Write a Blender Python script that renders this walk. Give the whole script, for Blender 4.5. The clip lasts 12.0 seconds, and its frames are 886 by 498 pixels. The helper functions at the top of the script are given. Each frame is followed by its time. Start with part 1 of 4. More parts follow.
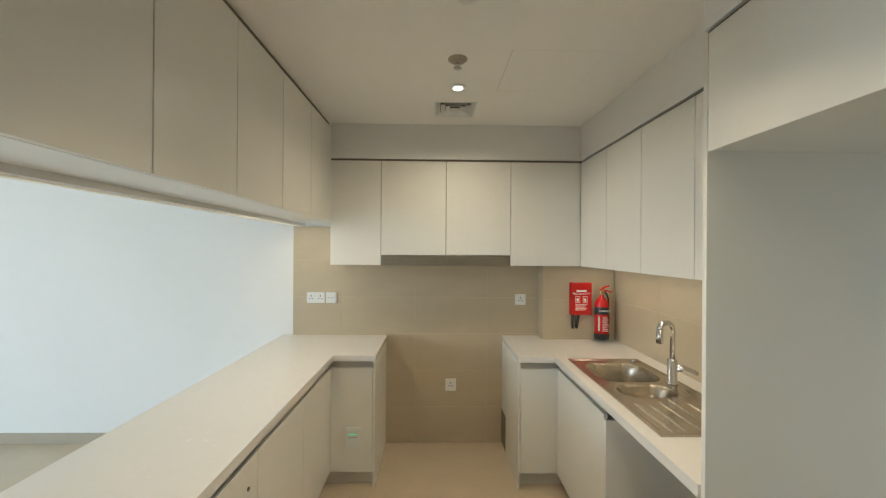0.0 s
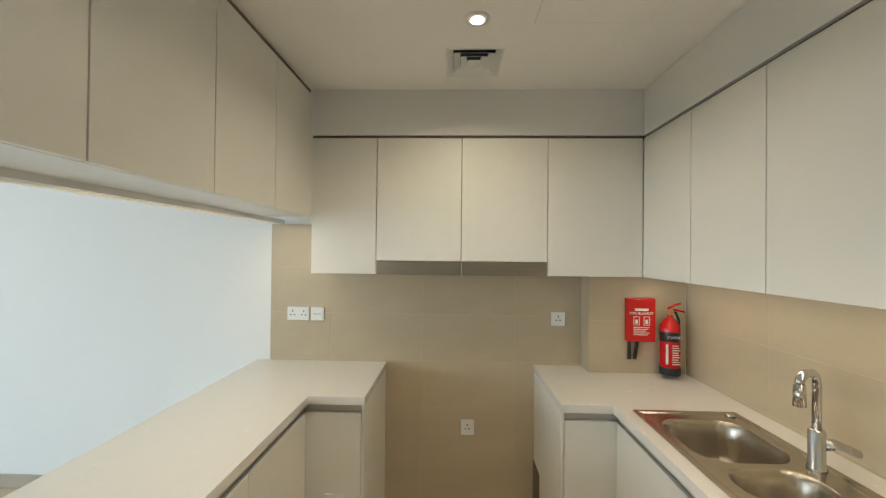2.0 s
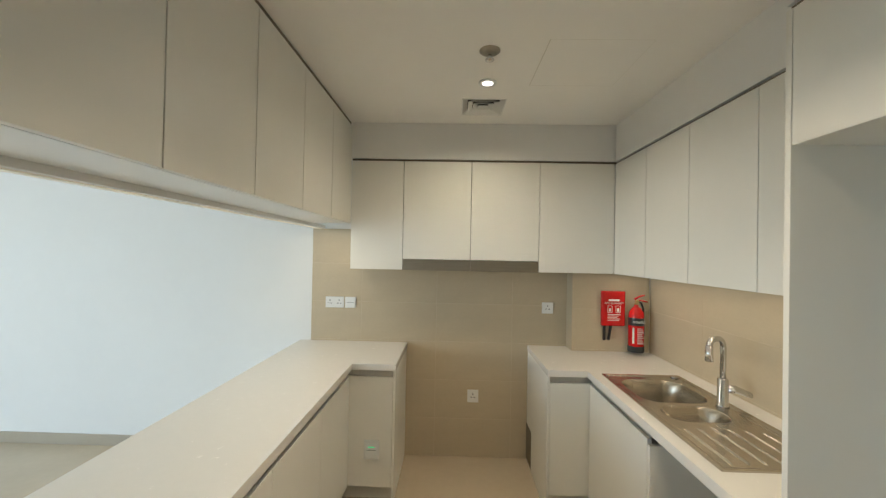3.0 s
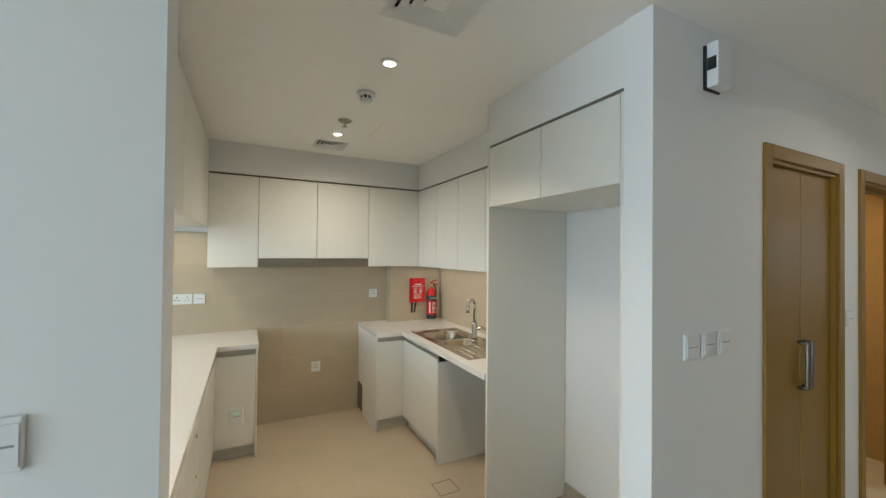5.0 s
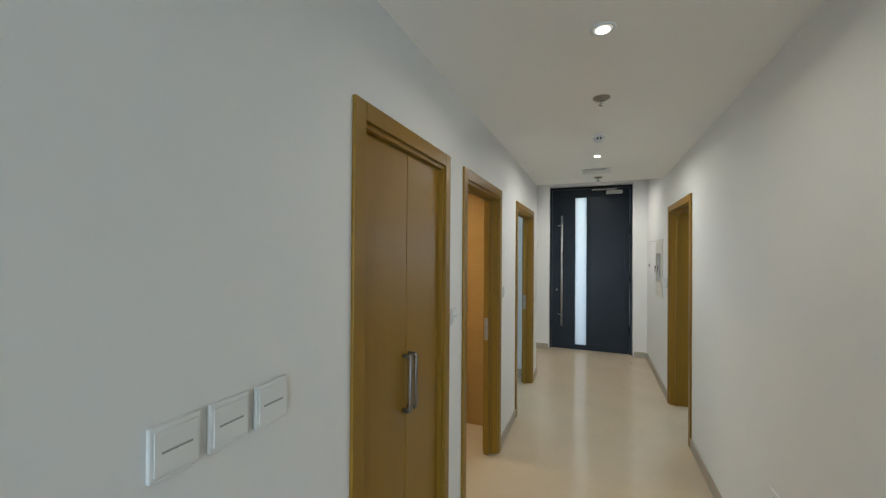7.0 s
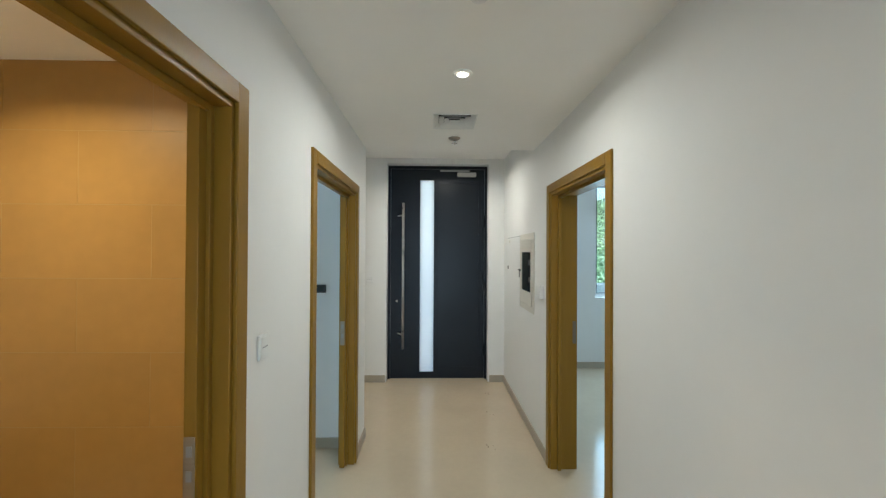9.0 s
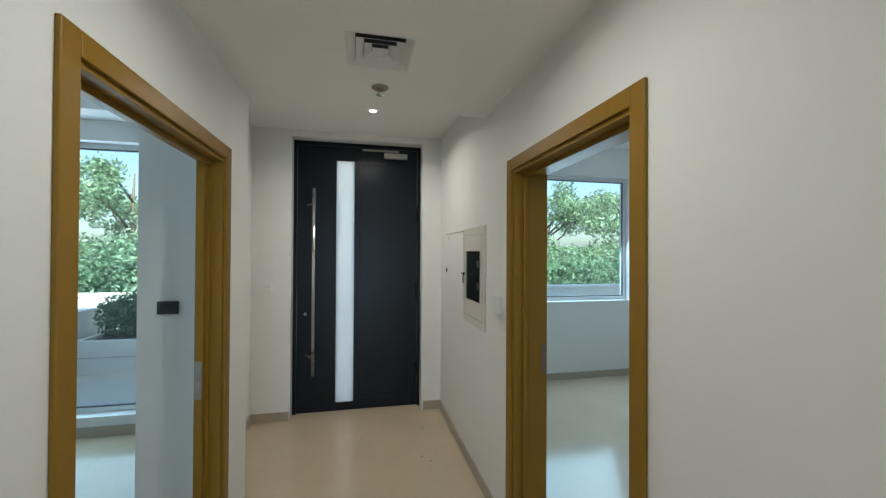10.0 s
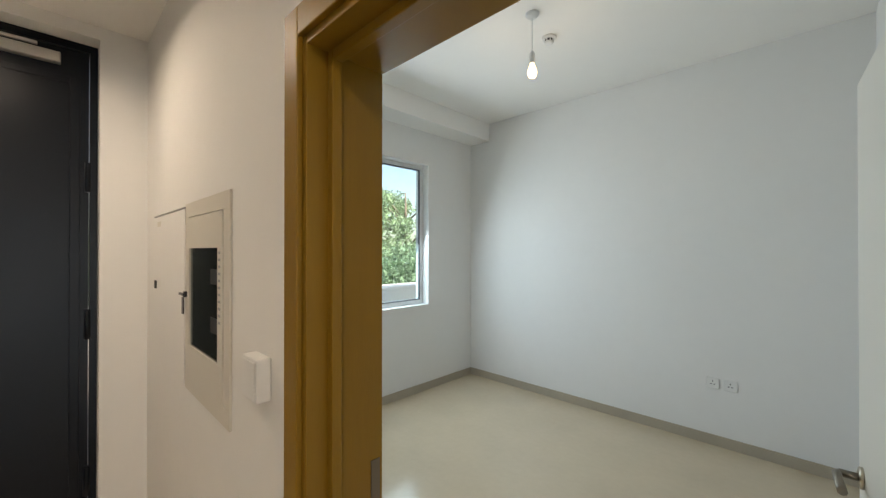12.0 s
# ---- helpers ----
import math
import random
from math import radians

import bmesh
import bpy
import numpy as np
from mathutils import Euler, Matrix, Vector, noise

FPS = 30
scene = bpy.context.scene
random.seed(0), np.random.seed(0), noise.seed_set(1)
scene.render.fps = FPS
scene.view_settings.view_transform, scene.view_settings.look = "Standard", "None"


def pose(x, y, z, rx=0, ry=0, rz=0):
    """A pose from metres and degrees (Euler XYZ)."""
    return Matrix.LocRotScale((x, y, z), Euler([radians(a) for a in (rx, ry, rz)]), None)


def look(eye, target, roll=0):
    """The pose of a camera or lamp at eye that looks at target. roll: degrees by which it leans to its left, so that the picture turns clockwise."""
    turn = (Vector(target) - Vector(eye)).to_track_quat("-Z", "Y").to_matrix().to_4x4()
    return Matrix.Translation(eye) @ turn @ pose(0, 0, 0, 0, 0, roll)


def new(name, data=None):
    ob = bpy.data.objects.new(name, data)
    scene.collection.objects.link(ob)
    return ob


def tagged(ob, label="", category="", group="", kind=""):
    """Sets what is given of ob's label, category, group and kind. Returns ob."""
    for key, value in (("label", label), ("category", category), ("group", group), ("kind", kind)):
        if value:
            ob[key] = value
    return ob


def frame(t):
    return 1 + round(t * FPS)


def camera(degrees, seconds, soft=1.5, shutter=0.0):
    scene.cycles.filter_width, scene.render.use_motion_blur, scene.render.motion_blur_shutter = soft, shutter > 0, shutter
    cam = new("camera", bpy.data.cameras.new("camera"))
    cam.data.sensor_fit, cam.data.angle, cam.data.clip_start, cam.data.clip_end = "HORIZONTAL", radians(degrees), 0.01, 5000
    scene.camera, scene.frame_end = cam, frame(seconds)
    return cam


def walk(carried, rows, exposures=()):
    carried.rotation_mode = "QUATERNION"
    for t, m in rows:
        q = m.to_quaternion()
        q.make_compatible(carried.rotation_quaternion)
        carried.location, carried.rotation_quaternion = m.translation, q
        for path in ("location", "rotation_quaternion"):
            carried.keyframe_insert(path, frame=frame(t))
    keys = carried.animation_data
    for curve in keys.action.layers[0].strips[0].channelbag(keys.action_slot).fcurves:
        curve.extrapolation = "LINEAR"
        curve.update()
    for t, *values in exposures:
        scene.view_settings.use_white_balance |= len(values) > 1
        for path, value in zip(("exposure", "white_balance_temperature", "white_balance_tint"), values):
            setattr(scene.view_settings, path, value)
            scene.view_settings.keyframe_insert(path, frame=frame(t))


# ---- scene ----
cam = camera(98.7, 12.0, soft=1.3)
PATH = [
    (0, (0.1, 0.083, 1.617), (0.142, 2.082, 1.619), 0.4),
    (0.5, (0.135, 0.422, 1.625), (0.093, 2.422, 1.621), 0.5),
    (1, (0.141, 0.723, 1.608), (0.093, 2.722, 1.622), 0.5),
    (1.5, (0.158, 0.896, 1.611), (0.108, 2.896, 1.629), 0.6),
    (2, (0.145, 0.769, 1.626), (0.083, 2.768, 1.642), 0.6),
    (2.5, (0.099, 0.482, 1.614), (0.034, 2.481, 1.637), 0.6),
    (2.7, (0.083, 0.376, 1.619), (0.02, 2.375, 1.64), 0.8),
    (4.3, (-0.221, -0.51, 1.628), (0.121, 1.46, 1.661), 1.1),
    (4.5, (-0.268, -0.603, 1.633), (0.206, 1.34, 1.66), 0.8),
    (5, (-0.383, -0.718, 1.631), (0.53, 1.062, 1.655), 0.6),
    (5.5, (-0.402, -0.717, 1.635), (0.96, 0.747, 1.646), 0.6),
    (6, (-0.141, -0.704, 1.63), (1.479, 0.469, 1.642), 0.5),
    (6.5, (0.236, -0.666, 1.641), (1.998, 0.279, 1.65), 0.5),
    (7, (0.672, -0.574, 1.647), (2.529, 0.168, 1.659), 0.4),
    (8.8, (2.375, -0.469, 1.641), (4.375, -0.445, 1.655), 0.3),
    (9, (2.566, -0.452, 1.639), (4.565, -0.496, 1.654), 0.3),
    (9.5, (3.024, -0.472, 1.635), (5.012, -0.692, 1.65), 0.2),
    (10, (3.456, -0.502, 1.631), (5.41, -0.928, 1.648), 0.3),
    (10.5, (3.821, -0.544, 1.634), (5.707, -1.21, 1.647), 0.4),
    (11, (4.151, -0.653, 1.624), (5.905, -1.615, 1.636), 0.3),
    (11.5, (4.444, -0.776, 1.631), (6.025, -2.002, 1.641), 0.2),
    (12, (4.657, -0.959, 1.63), (6.053, -2.391, 1.64), 0.0),
]
walk(cam, [(t, look(eye, target, roll)) for t, eye, target, roll in PATH],
     exposures=[(0, 1.17, 6400, 9), (2.7, 1.17, 6350, 9), (4.5, 1.18, 6050, 9), (6, 1.38, 5850, 8), (7, 1.42, 5750, 7), (9, 1.55, 5750, 6), (10, 1.12, 5850, 7), (11, 1.2, 6200, 8), (11.5, 1.32, 6950, 14), (12, 1.32, 7300, 18)])

# ---- world, sun and large lights ----
world = bpy.data.worlds.new("sky")
world.use_nodes = True
scene.world = world
wn = world.node_tree
sky = wn.nodes.new("ShaderNodeTexSky")
sky.sky_type, sky.sun_disc = "NISHITA", False
sky.sun_elevation, sky.sun_rotation = radians(55.5), radians(256)
wn.links.new(sky.outputs[0], wn.nodes["Background"].inputs[0])
wn.nodes["Background"].inputs[1].default_value = 0.15
sky.dust_density, sky.air_density, sky.ozone_density = 2.0, 1.0, 0.3
sun = new("sun", bpy.data.lights.new("sun", "SUN"))
sun.data.energy, sun.data.angle, sun.data.color = 5.0, radians(0.6), (1, 0.95, 0.88)
sun.matrix_world = look((-8, -2, 12), (0, 0, 0))


def area(name, eye, target, sx, sy, watts, color, shape="RECTANGLE", spread=180):
    lamp = new(name, bpy.data.lights.new(name, "AREA"))
    d = lamp.data
    d.shape, d.size, d.energy, d.color, d.spread = shape, sx, watts, color, radians(spread)
    if shape == "RECTANGLE":
        d.size_y = sy
    lamp.matrix_world = look(eye, target)
    return lamp


DAY, WARM = (0.63, 0.84, 1.0), (1.0, 0.855, 0.64)
area("daylight_west", (-6.55, -1.75, 1.4), (0, -1.5, 2.5), 4.0, 2.3, 82, DAY)
area("daylight_south", (-3.6, -4.9, 1.4), (-3.6, 0, 1.4), 3.8, 2.3, 8, DAY)
area("daylight_study", (8.02, -3.38, 1.82), (5, -3.2, 0.4), 1.3, 1.6, 17, DAY)
area("daylight_bedroom", (7.5, 2.3, 1.4), (4, 2.3, 1.3), 1.8, 2.3, 15, DAY)

# ---- materials ----
def material(name, color, rough=0.5, metal=0.0, var=0.05, scale=6.0, bump=0.0, bump_scale=60.0, spec=0.5, coat=0.0, coords="Object", stretch=None, piece=0.0):
    m = bpy.data.materials.new(name)
    m.use_nodes = True
    nt = m.node_tree
    b = nt.nodes["Principled BSDF"]
    b.inputs["Roughness"].default_value, b.inputs["Metallic"].default_value = rough, metal
    b.inputs["Specular IOR Level"].default_value, b.inputs["Coat Weight"].default_value = spec, coat
    tc = nt.nodes.new("ShaderNodeTexCoord")
    src = tc.outputs[coords]
    if stretch:
        mp = nt.nodes.new("ShaderNodeMapping")
        mp.inputs["Scale"].default_value = stretch
        nt.links.new(src, mp.inputs[0])
        src = mp.outputs[0]
    n1, n2 = nt.nodes.new("ShaderNodeTexNoise"), nt.nodes.new("ShaderNodeTexNoise")
    for n, s in ((n1, scale), (n2, scale * 9)):
        n.inputs["Scale"].default_value, n.inputs["Detail"].default_value = s, 4
        nt.links.new(src, n.inputs["Vector"])
    mix = nt.nodes.new("ShaderNodeMath")
    mix.operation = "MULTIPLY_ADD"
    nt.links.new(n2.outputs[0], mix.inputs[0])
    mix.inputs[1].default_value = 0.45
    nt.links.new(n1.outputs[0], mix.inputs[2])
    last = mix.outputs[0]
    if piece:
        oi = nt.nodes.new("ShaderNodeObjectInfo")
        add = nt.nodes.new("ShaderNodeMath")
        add.operation, add.inputs[1].default_value = "MULTIPLY_ADD", piece
        nt.links.new(oi.outputs["Random"], add.inputs[0])
        nt.links.new(last, add.inputs[2])
        last = add.outputs[0]
    ramp = nt.nodes.new("ShaderNodeMapRange")
    ramp.inputs[1].default_value, ramp.inputs[2].default_value = 0.35, 1.1
    ramp.inputs[3].default_value, ramp.inputs[4].default_value = 1 - var, 1 + var
    nt.links.new(last, ramp.inputs[0])
    vm = nt.nodes.new("ShaderNodeVectorMath")
    vm.operation = "SCALE"
    vm.inputs[0].default_value = color
    nt.links.new(ramp.outputs[0], vm.inputs["Scale"])
    nt.links.new(vm.outputs[0], b.inputs["Base Color"])
    rr = nt.nodes.new("ShaderNodeMapRange")
    rr.inputs[1].default_value, rr.inputs[2].default_value = 0.3, 1.1
    rr.inputs[3].default_value, rr.inputs[4].default_value = rough * 0.85, min(1, rough * 1.15)
    nt.links.new(mix.outputs[0], rr.inputs[0])
    nt.links.new(rr.outputs[0], b.inputs["Roughness"])
    if bump:
        nb = nt.nodes.new("ShaderNodeTexNoise")
        nb.inputs["Scale"].default_value, nb.inputs["Detail"].default_value = bump_scale, 5
        nt.links.new(src, nb.inputs["Vector"])
        bp = nt.nodes.new("ShaderNodeBump")
        bp.inputs["Strength"].default_value, bp.inputs["Distance"].default_value = bump, 0.004
        nt.links.new(nb.outputs[0], bp.inputs["Height"])
        nt.links.new(bp.outputs[0], b.inputs["Normal"])
    return m


def glow(name, color, strength):
    m = bpy.data.materials.new(name)
    m.use_nodes = True
    b = m.node_tree.nodes["Principled BSDF"]
    b.inputs["Base Color"].default_value = (*color, 1)
    b.inputs["Emission Color"].default_value = (*color, 1)
    b.inputs["Emission Strength"].default_value = strength
    return m


def clear_glass(name, tint, gloss=0.06):
    m = bpy.data.materials.new(name)
    m.use_nodes = True
    nt = m.node_tree
    out = nt.nodes["Material Output"]
    t, g, x = nt.nodes.new("ShaderNodeBsdfTransparent"), nt.nodes.new("ShaderNodeBsdfGlossy"), nt.nodes.new("ShaderNodeMixShader")
    t.inputs[0].default_value = (*tint, 1)
    g.inputs["Roughness"].default_value = 0.02
    x.inputs[0].default_value = gloss
    nt.links.new(t.outputs[0], x.inputs[1])
    nt.links.new(g.outputs[0], x.inputs[2])
    nt.links.new(x.outputs[0], out.inputs[0])
    return m


def frosted(name, color):
    m = bpy.data.materials.new(name)
    m.use_nodes = True
    nt = m.node_tree
    out = nt.nodes["Material Output"]
    t, g, x = nt.nodes.new("ShaderNodeBsdfTranslucent"), nt.nodes.new("ShaderNodeBsdfGlossy"), nt.nodes.new("ShaderNodeMixShader")
    t.inputs[0].default_value = (*color, 1)
    g.inputs["Roughness"].default_value = 0.3
    x.inputs[0].default_value = 0.05
    nt.links.new(t.outputs[0], x.inputs[1])
    nt.links.new(g.outputs[0], x.inputs[2])
    nt.links.new(x.outputs[0], out.inputs[0])
    return m


def leaf_material(name, color, var):
    m = material(name, color, 0.55, 0, var, 3.0)
    nt = m.node_tree
    b = nt.nodes["Principled BSDF"]
    geo = nt.nodes.new("ShaderNodeNewGeometry")
    hsv = nt.nodes.new("ShaderNodeHueSaturation")
    mr = nt.nodes.new("ShaderNodeMapRange")
    mr.inputs[3].default_value, mr.inputs[4].default_value = 0.45, 1.7
    nt.links.new(geo.outputs["Random Per Island"], mr.inputs[0])
    nt.links.new(mr.outputs[0], hsv.inputs["Value"])
    nt.links.new(b.inputs["Base Color"].links[0].from_socket, hsv.inputs["Color"])
    nt.links.new(hsv.outputs[0], b.inputs["Base Color"])
    tr, add = nt.nodes.new("ShaderNodeBsdfTranslucent"), nt.nodes.new("ShaderNodeMixShader")
    add.inputs[0].default_value = 0.35
    nt.links.new(hsv.outputs[0], tr.inputs[0])
    nt.links.new(b.outputs[0], add.inputs[1])
    nt.links.new(tr.outputs[0], add.inputs[2])
    nt.links.new(add.outputs[0], nt.nodes["Material Output"].inputs[0])
    return m


PAINT = material("white wall paint", (0.80, 0.795, 0.775), 0.72, 0, 0.025, 1.3, 0.03, 160)
CEIL = material("ceiling paint", (0.90, 0.885, 0.85), 0.85, 0, 0.02, 1.0, 0.08, 140)
FLOOR = material("cream porcelain floor", (0.56, 0.465, 0.335), 0.14, 0, 0.07, 2.2, 0.02, 30, 0.5)
TILE = material("beige porcelain tile", (0.495, 0.412, 0.288), 0.33, 0, 0.07, 2.5, 0.05, 40, coords="Generated", stretch=(1, 1, 1), piece=0.12)
GROUT = material("pale grout", (0.58, 0.49, 0.36), 0.9, 0, 0.06, 20)
BATHGROUT = material("ochre grout", (0.44, 0.31, 0.13), 0.9, 0, 0.06, 20)
BATHTILE = material("ochre bathroom tile", (0.41, 0.238, 0.065), 0.42, 0, 0.12, 2.0, 0.05, 40, piece=0.15)
LACQUER = material("cream matt lacquer", (0.78, 0.76, 0.695), 0.38, 0, 0.02, 1.5, 0.03, 220)
CARCASS = material("cream carcass board", (0.68, 0.65, 0.57), 0.5, 0, 0.03, 4)
SHADOWGAP = material("brown shadow gap profile", (0.17, 0.14, 0.10), 0.6, 0, 0.05, 10)
QUARTZ = material("white quartz worktop", (0.76, 0.735, 0.69), 0.25, 0, 0.012, 30, 0.0, 60, 0.5)
ALU = material("brushed aluminium channel", (0.47, 0.45, 0.41), 0.4, 0.7, 0.05, 8, stretch=(1, 30, 1))
STEEL = material("brushed stainless steel", (0.54, 0.485, 0.40), 0.28, 1.0, 0.03, 5, 0, 90, stretch=(6, 1, 1))
SINKSTEEL = material("satin sink steel", (0.50, 0.45, 0.375), 0.24, 1.0, 0.02, 2)
INOX = material("satin inox", (0.60, 0.59, 0.56), 0.28, 1.0, 0.02, 2)
HOODSTEEL = material("dark brushed steel", (0.36, 0.32, 0.26), 0.32, 1.0, 0.08, 8, 0.03, 90, stretch=(1, 1, 14))
HANDLE = material("dark satin nickel", (0.24, 0.215, 0.18), 0.42, 1.0, 0.05, 8)
CHROME = material("polished chrome", (0.62, 0.62, 0.62), 0.07, 1.0, 0.01)
WOOD = material("golden oak veneer", (0.265, 0.145, 0.015), 0.38, 0, 0.09, 3.0, 0.12, 60, 0.28, stretch=(9, 9, 0.6))
DOORBLACK = material("dark blue black door paint", (0.004, 0.006, 0.010), 0.34, 0, 0.12, 3, 0.03, 140, 0.25)
BLACK = material("black plastic", (0.012, 0.012, 0.013), 0.35, 0, 0.1, 10)
PLASTIC = material("white plastic", (0.78, 0.78, 0.76), 0.32, 0, 0.02, 8)
GREYPL = material("grey plastic", (0.33, 0.33, 0.33), 0.4, 0, 0.03, 8)
SKIRT = material("beige skirting tile", (0.42, 0.365, 0.285), 0.4, 0, 0.06, 5)
RED = material("red enamel", (0.55, 0.010, 0.010), 0.22, 0, 0.05, 8)
PRINT = material("white print", (0.8, 0.78, 0.75), 0.5, 0, 0.02, 8)
BRASS = material("brass", (0.55, 0.40, 0.18), 0.3, 1.0, 0.05, 8)
RUBBER = material("black rubber", (0.015, 0.015, 0.015), 0.6, 0, 0.1, 10)
PANELGREY = material("off white powder coat", (0.66, 0.63, 0.56), 0.45, 0, 0.02, 6)
DARKGLASS = material("smoked glass", (0.02, 0.025, 0.022), 0.08, 0, 0.1, 6)
FRAME = material("grey window frame", (0.74, 0.75, 0.75), 0.4, 0, 0.02, 6)
GASKET = material("dark window gasket", (0.09, 0.10, 0.11), 0.5, 0, 0.05, 6)
PANE = clear_glass("window glass", (0.88, 0.96, 0.95))
FROST = frosted("frosted glass", (0.98, 0.97, 0.92))
LED = glow("lit lamp lens", (1.0, 0.93, 0.80), 4)
HALO = glow("lamp halo glow", (1.0, 0.93, 0.80), 0.12)
GREENLED = glow("lit green indicator", (0.1, 0.9, 0.45), 0.25)
STRIP = glow("lit strip diffuser", (1.0, 0.93, 0.80), 0.03)
BULB = glow("lit bulb glass", (1.0, 0.72, 0.38), 1.5)
RENDER_WALL = material("white exterior render", (0.78, 0.77, 0.74), 0.85, 0, 0.05, 2, 0.3, 60)
PAVING = material("pale stone paving", (0.56, 0.52, 0.46), 0.8, 0, 0.1, 2, 0.2, 50, piece=0.2)
SOIL = material("garden soil", (0.16, 0.13, 0.09), 0.95, 0, 0.3, 3, 0.5, 30)
BARK = material("grey brown bark", (0.20, 0.15, 0.11), 0.9, 0, 0.3, 12, 0.6, 40)
LEAF = leaf_material("hedge leaf", (0.22, 0.33, 0.20), 0.3)
LEAF_LIGHT = leaf_material("tree leaf", (0.28, 0.38, 0.22), 0.3)
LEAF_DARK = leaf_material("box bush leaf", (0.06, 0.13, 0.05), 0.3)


# ---- building helpers ----
def box(bm, x0, x1, y0, y1, z0, z1, bevel=0.0):
    r = bmesh.ops.create_cube(bm, size=1.0, matrix=Matrix.LocRotScale(((x0 + x1) / 2, (y0 + y1) / 2, (z0 + z1) / 2), None, (abs(x1 - x0), abs(y1 - y0), abs(z1 - z0))))
    if bevel:
        es = list({e for v in r["verts"] for e in v.link_edges})
        bmesh.ops.bevel(bm, geom=es, offset=bevel, segments=2, affect="EDGES", profile=0.5)
    return bm


def boxes(rows, bevel=0.0):
    bm = bmesh.new()
    for r in rows:
        box(bm, *r, bevel)
    return bm


def one(*r, bevel=0.0):
    return box(bmesh.new(), *r, bevel)


def lathe(profile, n=28):
    """A turned body round z: rows of radius and height."""
    bm = bmesh.new()
    rings = []
    for r, z in profile:
        rings.append([bm.verts.new((max(r, 1e-4) * math.cos(a * math.tau / n), max(r, 1e-4) * math.sin(a * math.tau / n), z)) for a in range(n)])
    for a, b in zip(rings, rings[1:]):
        for i in range(n):
            f = bm.faces.new((a[i], a[(i + 1) % n], b[(i + 1) % n], b[i]))
            f.smooth = True
    bm.faces.new(rings[0][::-1])
    bm.faces.new(rings[-1])
    bmesh.ops.recalc_face_normals(bm, faces=bm.faces)
    return bm


def tube(points, r, n=12, flat=1.0):
    """A round bar along points; r is one radius or one a point."""
    bm = bmesh.new()
    pts = [Vector(p) for p in points]
    rs = r if isinstance(r, (list, tuple)) else [r] * len(pts)
    rings, side = [], None
    for i, p in enumerate(pts):
        d = (pts[min(i + 1, len(pts) - 1)] - pts[max(i - 1, 0)]).normalized()
        side = (side - d * side.dot(d)).normalized() if side else d.orthogonal().normalized()
        up = d.cross(side)
        rings.append([bm.verts.new(p + rs[i] * (math.cos(k * math.tau / n) * side + flat * math.sin(k * math.tau / n) * up)) for k in range(n)])
    for a, b in zip(rings, rings[1:]):
        for i in range(n):
            bm.faces.new((a[i], a[(i + 1) % n], b[(i + 1) % n], b[i])).smooth = True
    bm.faces.new(rings[0][::-1])
    bm.faces.new(rings[-1])
    bmesh.ops.recalc_face_normals(bm, faces=bm.faces)
    return bm


def mesh_of(name, bm, mat):
    me = bpy.data.meshes.new(name)
    bm.to_mesh(me)
    bm.free()
    me.materials.append(mat)
    return me


def part(name, bm, mat, parent, label="", m=None):
    ob = new(name, mesh_of(name, bm, mat))
    ob.parent = parent
    if m:
        ob.matrix_basis = m
    return tagged(ob, label)


def solid(name, bm, mat, label, category, kind="", group="", m=None):
    ob = new(name, mesh_of(name, bm, mat))
    if m:
        ob.matrix_basis = m
    return tagged(ob, label, category, group, kind)


def thing(name, label, category, group="", m=None, kind=""):
    ob = new(name)
    ob.empty_display_size = 0.1
    if m:
        ob.matrix_basis = m
    return tagged(ob, label, category, group, kind)


def words(name, text, size, mat, parent, m):
    cu = bpy.data.curves.new(name, "FONT")
    cu.body, cu.size, cu.extrude, cu.align_x = text, size, 0.0004, "CENTER"
    tmp = new(name + "_curve", cu)
    me = bpy.data.meshes.new_from_object(tmp.evaluated_get(bpy.context.evaluated_depsgraph_get()))
    bpy.data.objects.remove(tmp)
    me.materials.clear()
    me.materials.append(mat)
    ob = new(name, me)
    ob.parent, ob.matrix_basis = parent, m
    return ob


# facing: what is built facing -y turns to face south, east, north or west
SOUTH, EAST, NORTH, WEST = 0, 90, 180, -90

# ---- the shell ----
Z = 3.45
W = lambda name, rows, label: solid(name, boxes(rows), PAINT, label, "wall", "structure")
W("wall_north", [(-6.6, 1.7, 3.276, 3.42, 0, Z)], "white painted plaster wall of kitchen and living room")
W("wall_kitchen_east", [(1.56, 1.70, 0.28, 3.276, 0, Z)], "white painted plaster wall behind the kitchen units")
W("wall_column", [(0.978, 1.56, 3.135, 3.276, 0, Z)], "boxed column in the kitchen corner")
W("wall_kitchen_end", [(-1.17, -0.525, 0.16, 0.275, 0, Z)], "white painted end wall beside the kitchen worktop")
W("wall_hall_north", [(0.918, 1.75, 0.16, 0.28, 0, Z), (1.75, 2.535, 0.16, 0.28, 2.11, Z), (2.535, 2.86, 0.16, 0.28, 0, Z), (2.86, 3.755, 0.16, 0.28, 2.11, Z),
                      (3.755, 4.497, 0.16, 0.28, 0, Z), (4.497, 5.55, 0.16, 0.28, 2.11, Z), (5.55, 5.94, 0.16, 0.28, 0, Z)], "white painted hall wall with three door openings")
W("wall_lobby_stub", [(5.77, 5.94, 0.28, 0.65, 0, Z)], "short white wall between bedroom and lobby")
W("wall_lobby_north", [(5.94, 7.37, 0.51, 0.65, 0, Z)], "white painted lobby wall")
W("wall_lobby_east", [(7.37, 7.62, 0.152, 0.65, 0, Z), (7.37, 7.62, -1.335, -1.132, 0, Z), (7.37, 7.62, -1.132, 0.152, 2.752, Z)], "white painted wall round the entrance door")
